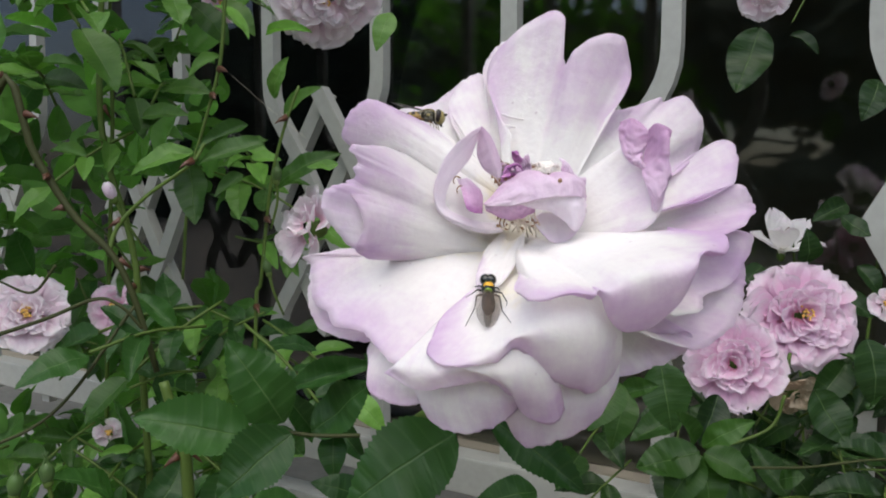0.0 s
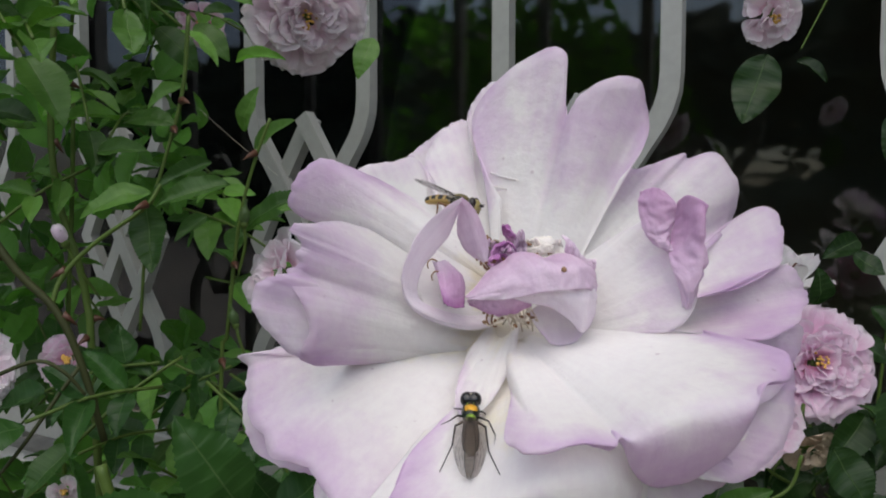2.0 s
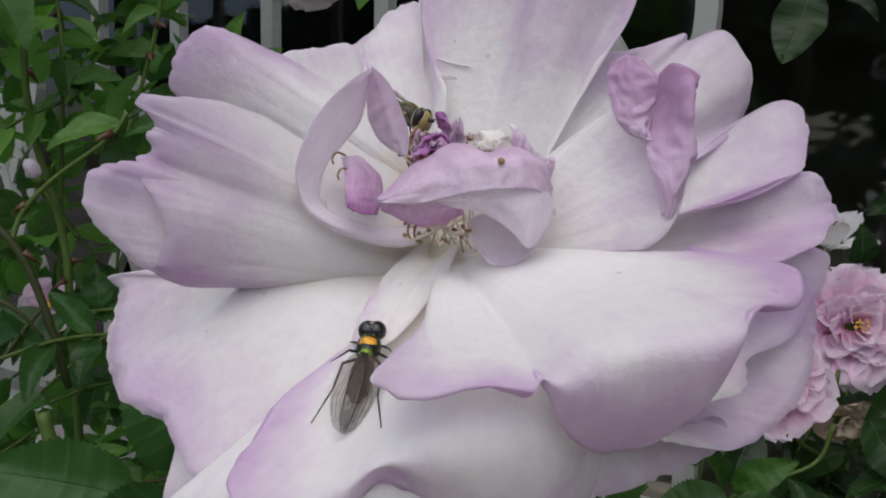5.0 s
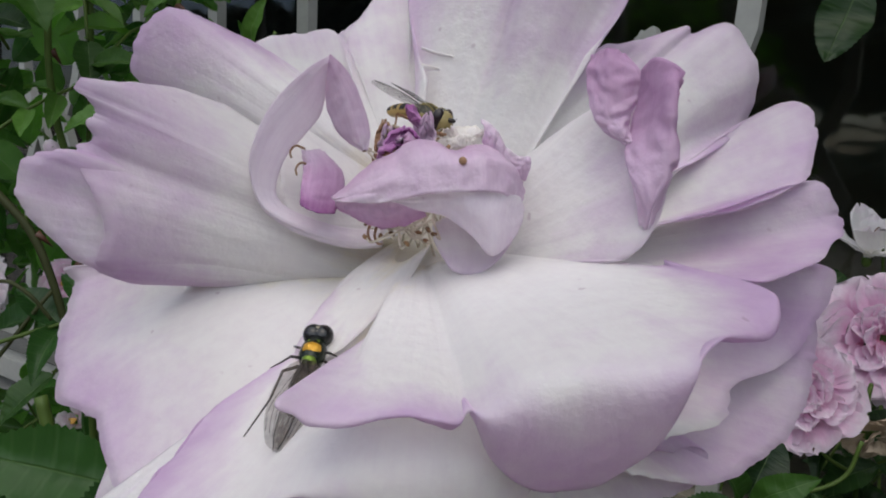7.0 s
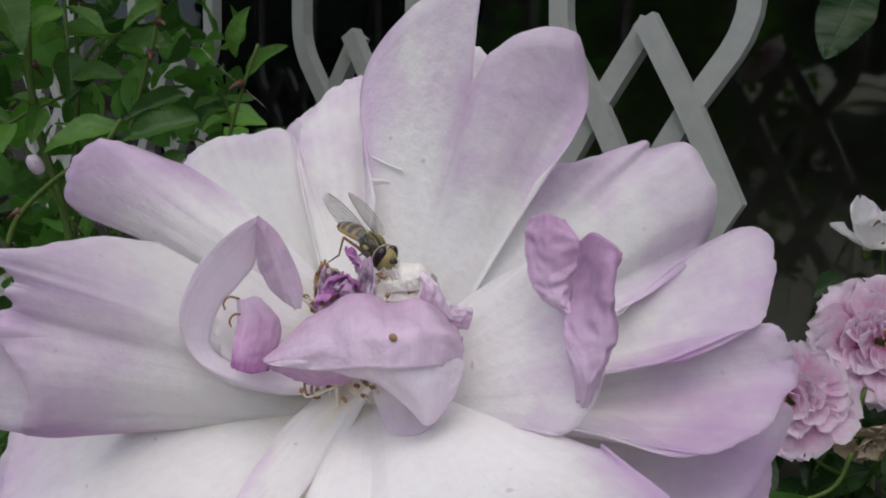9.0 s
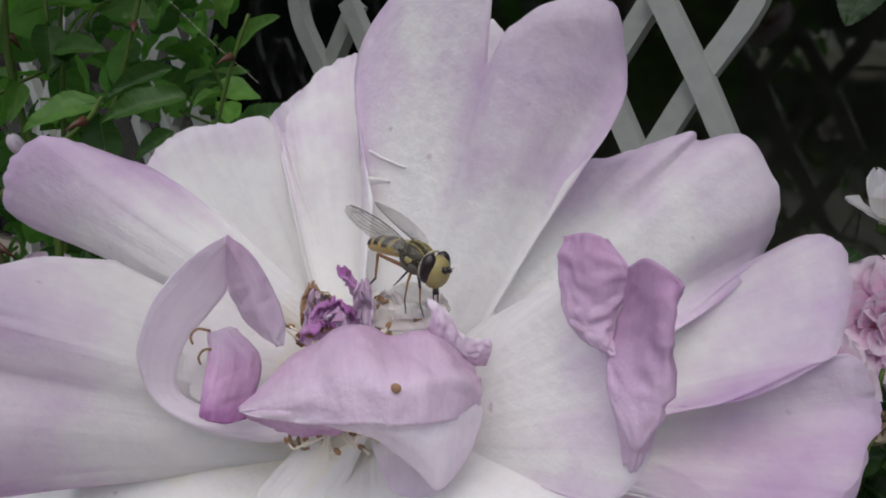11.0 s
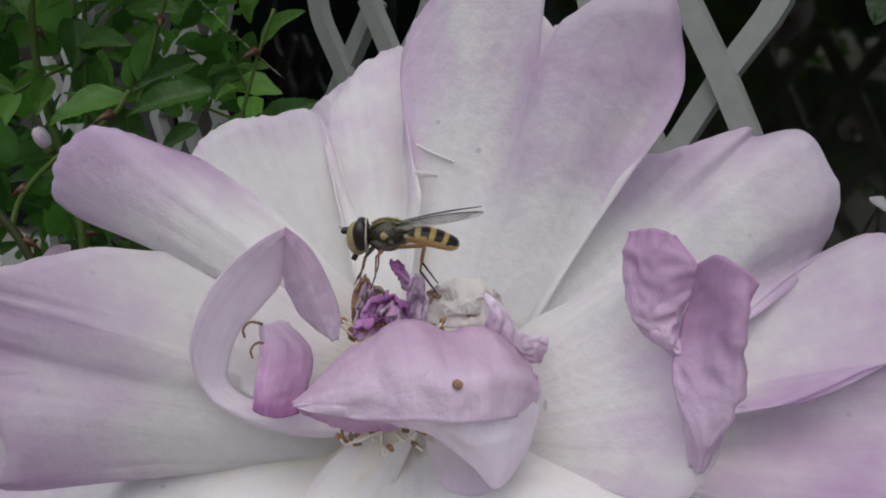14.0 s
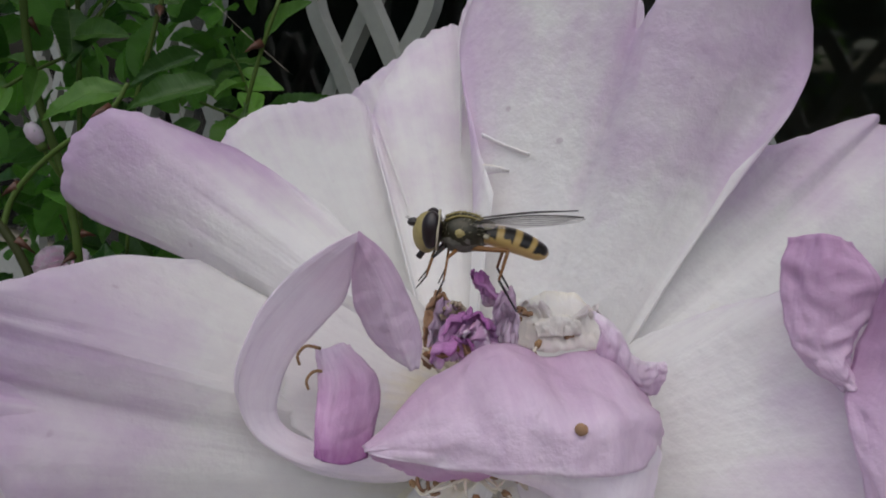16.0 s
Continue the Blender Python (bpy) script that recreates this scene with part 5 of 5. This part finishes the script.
rose("rose", (-178, 400, -131), 8, (0.2, -0.8, 0.3), POM_PALE, "small pale rose half hidden by leaves", 20, 10)
rose("rose", (233, 400, -62), 9, (-0.2, -0.8, 0.2), POM_PALE, "small pale rose beside a larger one", 20, 12)
star = base("half_open_rose", mm((232, 525, -46)), "white half open rose with five pointed petals", "flower")
for k, (a, lift, long) in enumerate(((0.2, 62, 25), (1.5, 40, 22), (2.7, 58, 27), (3.9, 30, 24), (5.2, 38, 24), (5.9, 70, 20))):
    me = mesh_of("petal", spoon(0.35, 0.4, 40 + k, 0.55), PETAL_STAR)
    ob = new("petal", me)
    ob.parent = star
    ob.matrix_basis = Euler((radians(24), radians(-6), 0)).to_matrix().to_4x4() @ Matrix.Rotation(a, 4, "Z") @ Matrix.Rotation(radians(lift), 4, "X") @ Matrix.Diagonal((long / 760,) * 3 + (1,))
part("calyx", bead((0, 0, -2), (3, 3, 4), None, 0.1, 2), CANE, star, "green calyx")
rose("spent_rose", (181, 388, -106), 14, (0.1, -0.8, -0.5), WITHERED_PALE, "cream brown withered rose with dry petals", 26, 13, 1.1, False, "")


def bud(at, size, way, seed, mat=LEAF_FRESH, label="closed green rose bud"):
    top = base("rose_bud", mm(at), label, "bud", "rose buds")
    turn = Vector(way).to_track_quat("Z", "Y").to_matrix()
    part("calyx", bead((0, 0, 0), (0.62 * size, 0.62 * size, size), turn, 0.08, seed), mat, top)
    part("hip", bead(turn @ Vector((0, 0, -size)), (0.45 * size, 0.45 * size, 0.5 * size), turn, 0.08, seed), CANE, top)
    hair([turn @ Vector((0, 0, -size)), turn @ Vector((1, 0, -3.5 * size)), turn @ Vector((0, 2, -7 * size))], 0.7, CANE, top, "stalk")
    for k in range(3):
        hair([turn @ Vector((0.5 * math.cos(k * 2.1) * size, 0.5 * math.sin(k * 2.1) * size, 0.2 * size)), turn @ Vector((0.2 * math.cos(k * 2.1), 0.2 * math.sin(k * 2.1), 1.3 * size)), turn @ Vector((math.cos(k * 2.1), math.sin(k * 2.1), 1.9 * size))], 0.5, LEAF_FRESH, top, "sepal", "", 8, 0.2)


for k, (at, size, way) in enumerate((((-122, 230, -88), 3.6, (0, -0.1, 1)), ((-132, 230, -92), 4.0, (0.2, -0.1, 1)), ((-70, 325, 5), 3.4, (0.1, -0.1, 1)), ((-76, 330, -35), 3.2, (-0.2, -0.1, 1)))):
    bud(at, size, way, k)
bud((-143, 330, -2), 4.4, (-0.3, -0.3, 0.9), 7, PETAL_BLUSH, "small pale pink rose bud about to open")


# ---- flies ----
EYE_DARK = plain("eye_maroon", (0.014, 0.007, 0.007), 0.35, scale=4000, relief=0.3, depth=0.00003)
FACE = plain("face_yellow", (0.33, 0.27, 0.10), 0.5, scale=3000)
THORAX = plain("thorax_bronze", (0.045, 0.040, 0.020), 0.4, 0.3, 0.3, 2500)
DOWN = plain("grey_down", (0.50, 0.46, 0.33), 0.9, scale=5000)
DOWN_GREY = plain("flank_down", (0.16, 0.15, 0.12), 0.9, 0.0, 0.3, 3000, 0.5, 0.0002)
STRIPE = plain("gold_stripe", (0.30, 0.24, 0.07), 0.5, 0.2, 0.3, 3000)
LEG = plain("leg_orange", (0.24, 0.11, 0.03), 0.45, scale=3000)
LEG_DARK = plain("leg_dark", (0.02, 0.015, 0.012), 0.4, scale=3000)
BLACK = plain("shiny_black", (0.010, 0.011, 0.010), 0.18, 0.0, 0.2, 3000)
DARK_GREEN = plain("dark_metal_green", (0.012, 0.022, 0.010), 0.25, 0.4, 0.3, 2500)
GREEN_GOLD = plain("metal_green", (0.22, 0.36, 0.03), 0.3, 0.5, 0.3, 1500)
GOLD = plain("metal_gold", (0.80, 0.42, 0.03), 0.4, 0.35, 0.2, 1500)
BANDS, nt, bsdf = material("banded_abdomen")
sep = nt.nodes.new("ShaderNodeSeparateXYZ")
nt.links.new(coords(nt, "UV"), sep.inputs[0])
height = mix(nt, 0.4, sep.outputs["Y"], noisy(nt, coords(nt), 1400, 2))
above = ramp(nt, height, [(0.49, (0, 0, 0)), (0.55, (1, 1, 1))]).outputs["Color"]
segments = ramp(nt, sep.outputs["X"], [(0.0, (1, 1, 1)), (0.16, (1, 1, 1)), (0.19, (0, 0, 0)), (0.26, (0, 0, 0)), (0.29, (1, 1, 1)), (0.42, (1, 1, 1)), (0.45, (0, 0, 0)), (0.52, (0, 0, 0)), (0.55, (1, 1, 1)), (0.67, (1, 1, 1)), (0.70, (0, 0, 0)), (0.75, (0, 0, 0)), (0.78, (1, 1, 1)), (0.94, (1, 1, 1)), (0.99, (0.3, 0.3, 0.3))]).outputs["Color"]
dark = mix(nt, 1.0, segments, above, "MULTIPLY")
nt.links.new(mix(nt, dark, (0.52, 0.36, 0.12), (0.012, 0.010, 0.008)), bsdf.inputs["Base Color"])
bsdf.inputs["Roughness"].default_value = 0.35


def wing_material(name, colour, share):
    m, nt, bsdf = material(name)
    see, film = nt.nodes.new("ShaderNodeBsdfTransparent"), nt.nodes.new("ShaderNodeMixShader")
    bsdf.inputs["Base Color"].default_value, bsdf.inputs["Roughness"].default_value = (*colour, 1), 0.25
    n = noisy(nt, coords(nt), 1500, 2)
    f = ramp(nt, n, [(0.3, (share * 0.8,) * 3), (0.7, (share * 1.2,) * 3)]).outputs["Color"]
    nt.links.new(f, film.inputs["Fac"])
    nt.links.new(see.outputs[0], film.inputs[1])
    nt.links.new(bsdf.outputs[0], film.inputs[2])
    nt.links.new(film.outputs[0], nt.nodes["Material Output"].inputs["Surface"])
    return m


WING = wing_material("wing_clear", (0.22, 0.205, 0.18), 0.46)
WING_SMOKY = wing_material("wing_smoky", (0.13, 0.10, 0.075), 0.44)


def wing(parent, root, side, long, wide, out, rise, mat, veins=5, seed=0):
    """A thin wing from its root backwards, spread by out and raised by rise degrees, with dark veins."""
    m = Matrix.Translation(Vector(root)) @ Euler((radians(8 * side), radians(-rise), radians(180 + out * side * -1))).to_matrix().to_4x4()
    rows = []
    for i in range(15):
        t = i / 14
        front = 0.32 * wide * math.sin(math.pi * min(1, t * 1.0)) ** 0.45
        rear = -0.68 * wide * math.sin(math.pi * t**0.85) ** 0.5
        rows.append([(m @ Vector((t * long, side * (front + (rear - front) * j / 6), 0.12 * math.sin(3 * t) + 0.05 * noise.noise((t * 3, j * 0.4, seed))))) / 1000 for j in range(7)])
    ob = part("wing", sheet(rows), mat, parent, "clear veined wing")
    for v in range(veins):
        f = v / (veins - 1)
        line = []
        for i in range(10):
            t = 0.02 + (0.96 - 0.18 * f) * i / 9
            front = 0.32 * wide * math.sin(math.pi * min(1, t * 1.0)) ** 0.45
            rear = -0.68 * wide * math.sin(math.pi * t**0.85) ** 0.5
            g = f * 0.92 * min(1, 0.3 + 1.2 * t)
            line.append((m @ Vector((t * long, side * (front + (rear - front) * g), 0.12 * math.sin(3 * t) + 0.02))) / 1000)
        part("vein", tube(line, 0.00002 if v else 0.00005, 5), LEG_DARK, ob)
    return ob


def leg(parent, points, radius, mats):
    """A jointed leg: thick upper part, thinner shin, thin foot."""
    ob = hair(points[:2], radius * 1.3, mats[0], parent, "leg", "", 5, 0.7)
    hair(points[1:3], radius * 0.85, mats[1], ob, "shin", "", 5, 0.7)
    if len(points) > 3:
        hair(points[2:4], radius * 0.6, mats[2], ob, "foot", "", 5, 0.6)
    return ob


def hover_fly():
    top = base("hover_fly", mm((13, 142, 9)), "banded yellow and black hoverfly with clear wings on the rose", "insect")
    part("thorax", bead((0, 0, 0), (1.65, 1.3, 1.36), None, 0.05, 1, 3), THORAX, top, "bronze black hairy thorax")
    part("thorax_side", bead((0.1, 0, -0.35), (1.5, 1.28, 1.0), None, 0.12, 8, 3), DOWN_GREY, top, "grey downy flank")
    for y in (-0.55, 0.0, 0.55):
        hair([(1.3, y, 0.98 - 0.3 * abs(y)), (0.4, y * 1.05, 1.36 - 0.28 * abs(y)), (-0.7, y, 1.27 - 0.28 * abs(y)), (-1.3, y * 0.9, 0.98 - 0.25 * abs(y))], 0.10, STRIPE, top, "stripe", "dull golden stripe along the thorax", 10, 0.8)
    for s in (-1, 1):
        part("side_patch", bead((0.2, 1.02 * s, 0.1), (0.5, 0.34, 0.4), None, 0.1, 6), FACE, top, "pale yellow side patch")
    part("scutellum", bead((-1.55, 0, 0.62), (0.6, 0.75, 0.4), None, 0.05, 2), DOWN, top, "pale yellow scutellum")
    head = part("head", bead((2.42, 0, -0.2), (1.02, 1.2, 1.42), None, 0.02, 3, 3), FACE, top, "pale yellow face")
    for s in (-1, 1):
        part("eye", bead((2.16, 0.72 * s, 0.10), (0.72, 0.74, 1.3), None, 0.0, 4, 3), EYE_DARK, head, "large dark maroon eye")
        hair([(2.9, 0.16 * s, 0.32), (3.3, 0.2 * s, 0.42)], 0.14, LEG_DARK, head, "antenna", "short black antenna", 5)
        part("antenna", bead((3.42, 0.22 * s, 0.40), (0.42, 0.18, 0.27)), LEG_DARK, head, "short black antenna")
        hair([(3.5, 0.22 * s, 0.5), (3.95, 0.3 * s, 0.75)], 0.03, LEG_DARK, head, "bristle", "", 4)
    ring = [Vector((1.72, 1.3 * math.cos(a), 0.0 + 1.34 * math.sin(a))) / 1000 for a in [2 * math.pi * k / 24 for k in range(25)]]
    part("collar", tube(ring, 0.00010, 6, False), DOWN, head, "pale rim behind the eyes")
    hair([(2.7, 0, -0.9), (2.62, 0, -1.5), (2.9, 0, -2.0)], 0.2, LEG_DARK, head, "proboscis", "dark proboscis", 8, 1.2)
    line, rad = [], []
    for k in range(22):
        t = k / 21
        line.append(Vector((-1.4 - 4.3 * t, 0, 0.05 - 0.1 * t - 1.0 * t * t)) / 1000)
        rad.append(0.001 * (0.62 + 0.48 * math.sin(math.pi * min(1, 0.15 + 0.8 * t))) * (1 if t < 0.9 else 1 - 0.55 * ((t - 0.9) / 0.1) ** 2))
    verts, faces, _ = tube(line, rad, 18)
    uvs = [(i // 18 / 21, 0.5 + 0.5 * (v.z - line[i // 18].z) / rad[i // 18]) for i, v in enumerate(verts)]
    verts = [Vector((v.x, v.y * 1.05, line[i // 18].z + (v.z - line[i // 18].z) * 0.72)) for i, v in enumerate(verts)]
    part("abdomen", (verts, faces, uvs), BANDS, top, "yellow abdomen with black bands")
    for s in (-1, 1):
        wing(top, (-0.3, 0.85 * s, 0.80), s, 7.6, 2.5, 6, 9, WING, 6, s)
        part("halter", bead((-1.5, 0.95 * s, 0.05), (0.22, 0.22, 0.18)), DOWN, top, "small cream halter")
        leg(top, [(1.1, 0.6 * s, -0.9), (1.9, 1.0 * s, -1.7), (2.2, 1.0 * s, -3.0), (2.8, 0.9 * s, -3.9)], 0.115, (LEG_DARK, LEG, LEG_DARK))
        leg(top, [(0.3, 0.7 * s, -1.0), (0.9, 1.5 * s, -1.5), (1.0, 1.6 * s, -3.0), (1.4, 1.6 * s, -4.1)], 0.115, (LEG, LEG, LEG_DARK))
        leg(top, [(-0.65, 0.7 * s, -0.85), (-3.0, 1.6 * s, -0.6), (-2.6, 1.8 * s, -2.6), (-4.0, 1.8 * s, -4.6)], 0.165, (LEG, LEG, LEG_DARK))
    r = random.Random(3)
    for k in range(150):
        a, b = r.uniform(0, math.pi), r.uniform(-1.2, 1.2)
        n = Vector((math.sin(b), math.cos(b) * math.cos(a), math.cos(b) * math.sin(a)))
        p = Vector((n.x * 1.72, n.y * 1.23, n.z * 1.28))
        hair([p, p + n * 0.35 + Vector((-0.15, 0, 0))], 0.022, DOWN, top, "bristle", "", 3, 0.3, 3)
    return top


def soldier_fly():
    top = base("soldier_fly", mm((7.3, 125, -19)), "dark fly with gold-green thorax and smoky folded wings on a petal", "insect")
    part("thorax", bead((0.35, 0, 0), (2.0, 1.2, 1.1), None, 0.02, 1, 3), DARK_GREEN, top, "shining dark green thorax")
    part("thorax_plate", bead((0.15, 0.0, 0.36), (0.80, 0.92, 0.90), None, 0.25, 2, 3), GOLD, top, "coppery gold thorax plate")
    for s in (-1, 1):
        part("thorax_plate", bead((0.95, 0.34 * s, 0.50), (0.42, 0.32, 0.54), Euler((0, 0, 0.5 * s)).to_matrix(), 0.2, 5 + s, 2), GREEN_GOLD, top, "shining green thorax plate")
    part("scutellum", bead((-1.1, 0, 0.40), (0.46, 0.66, 0.58), None, 0.06, 3, 3), GREEN_GOLD, top, "shining green scutellum")
    part("neck", bead((2.1, 0, 0.0), (0.5, 0.5, 0.45), None, 0.03, 9, 2), BLACK, top)
    head = part("head", bead((2.70, 0, 0.12), (0.96, 1.22, 1.0), None, 0.02, 4, 3), BLACK, top, "shining black head")
    for s in (-1, 1):
        part("eye", bead((2.66, 0.44 * s, 0.2), (1.06, 0.96, 0.98), None, 0, 4, 3), BLACK, head, "large black eye")
        hair([(3.4, 0.2 * s, 0.1), (3.9, 0.4 * s, 0.1)], 0.06, LEG_DARK, head, "antenna", "short black antenna", 5)
        wing(top, (-1.3, 0.34 * s, 0.80 + 0.06 * s), s, 10.4, 2.7, -1.5 + s, -1, WING_SMOKY, 7, s)
    part("ocelli", bead((2.70, 0, 1.1), (0.14, 0.18, 0.1)), DOWN, head, "pale spot between the eyes")
    line = [Vector((-1.0 - 6.0 * k / 13, 0, -0.05 - 0.25 * k / 13)) / 1000 for k in range(14)]
    verts, faces, _ = tube(line, [0.001 * (0.62 + 0.5 * math.sin(math.pi * (0.1 + 0.8 * k / 13))) * (1 if k < 12 else 0.6) for k in range(14)], 16)
    part("abdomen", ([Vector((v.x, v.y, v.z * 0.55)) for v in verts], faces, None), BLACK, top, "dark flat abdomen")
    three = (LEG_DARK,) * 3
    leg(top, [(-0.8, 0.8, -0.5), (-2.6, 1.9, 0.4), (-5.6, 2.2, 0.0), (-8.7, 3.6, -1.3)], 0.15, three)
    leg(top, [(-0.8, -0.8, -0.5), (-3.0, -1.8, 0.7), (-7.4, -2.1, 0.9), (-12.3, -3.2, 2.2)], 0.15, three)
    leg(top, [(0.2, 0.9, -0.5), (-0.6, 1.7, 0.3), (-1.0, 2.6, -0.2), (-0.3, 3.7, -1.5)], 0.13, three)
    leg(top, [(0.2, -0.9, -0.5), (-1.6, -2.2, 0.4), (-4.0, -3.0, 0.3), (-6.1, -2.8, 0.6)], 0.13, three)
    leg(top, [(1.3, 0.8, -0.4), (1.0, 1.5, 0.0), (2.0, 2.1, -0.8), (3.0, 2.2, -1.6)], 0.13, three)
    leg(top, [(1.1, -0.8, -0.4), (0.6, -1.5, 0.0), (1.2, -1.9, -0.8), (1.9, -1.9, -1.7)], 0.13, three)
    return top


hover = hover_fly()
soldier = soldier_fly()

# seconds, place in millimetres from 1.2 m above the ground, turn in degrees
HOVER = [
    (0.0, -2.92, 157.45, 14.18, 0.0, 4.9, -11.4),
    (0.5, -0.89, 156.86, 13.72, 0.0, 11.0, -22.6),
    (1.0, 2.32, 151.62, 11.76, 0.0, 16.2, -16.5),
    (1.5, 2.86, 150.32, 11.25, 0.0, 12.0, -21.8),
    (2.0, 6.79, 148.84, 9.58, 0.0, 13.4, -22.5),
    (2.5, 8.35, 148.02, 7.88, 0.0, 14.4, -27.8),
    (3.0, 9.37, 147.06, 6.47, 0.0, 14.2, -28.9),
    (3.5, 9.15, 146.62, 6.47, 0.0, 13.6, -30.6),
    (4.0, 9.29, 146.67, 6.68, 0.0, 19.9, -33.6),
    (4.5, 9.38, 146.68, 6.84, 0.0, 19.4, -33.9),
    (4.7, 9.28, 146.66, 6.7, 0.0, 20.1, -33.4),
    (6.8, 14.19, 146.23, 5.58, 0.0, 15.5, -34.5),
    (7.0, 14.81, 146.24, 5.53, 0.0, 14.6, -34.7),
    (7.5, 14.64, 146.29, 5.83, 0.0, 17.8, -37.1),
    (8.0, 15.2, 146.19, 6.21, 0.0, 17.6, -33.5),
    (8.5, 14.93, 146.27, 6.57, 0.0, 16.2, -35.7),
    (9.0, 15.12, 146.28, 6.12, 0.0, 24.9, -39.3),
    (9.2, 15.43, 145.81, 6.28, 0.0, 27.4, -41.7),
    (11.3, 19.93, 141.9, 7.75, 0.0, 8.3, -38.4),
    (11.5, 19.77, 141.85, 7.81, 0.0, 6.0, -36.4),
    (12.0, 17.28, 141.56, 10.02, 0.0, 4.8, -115.5),
    (12.5, 15.99, 141.69, 9.26, 0.0, 0.9, -132.8),
    (13.0, 13.62, 142.43, 9.11, 0.0, -6.9, -169.2),
    (13.5, 13.55, 142.42, 8.63, 0.0, 0.8, -169.4),
    (14.0, 12.79, 142.29, 8.72, 0.0, 2.7, -172.8),
    (14.5, 13.13, 142.3, 9.14, 0.0, -1.6, -172.5),
    (15.0, 12.69, 142.14, 9.17, 0.0, -3.1, -176.4),
    (15.5, 12.91, 142.15, 9.51, 0.0, -4.7, -176.3),
    (16.0, 12.22, 142.15, 9.25, 0.0, -3.1, -176.2),
]


def facing_pose(head, tail, up, ahead):
    """The pose of a body from its head and tail; its origin lies that far behind the head."""
    head, tail = mm(head), mm(tail)
    x = (head - tail).normalized()
    z = Vector(up)
    z = (z - x * z.dot(x)).normalized()
    y = z.cross(x)
    m = Matrix.Identity(4)
    m.col[0][:3], m.col[1][:3], m.col[2][:3] = x, y, z
    m.translation = head - x * ahead / 1000
    return m


def motions():
    walk(hover, [(t, Matrix.Translation(mm((x, y, z))) @ pose(0, 0, 0, rx, ry, rz)) for t, x, y, z, rx, ry, rz in HOVER])
    rest = facing_pose((7.6, 128.7, -15.9), (7.0, 115.9, -22.0), (0, -0.45, 0.9), 2.75)
    turned = facing_pose((7.6, 129.0, -15.5), (7.9, 116.6, -21.6), (0.05, -0.45, 0.9), 2.75)
    walk(soldier, [(0.0, rest), (4.7, rest), (6.8, turned), (16.0, turned)])


motions()
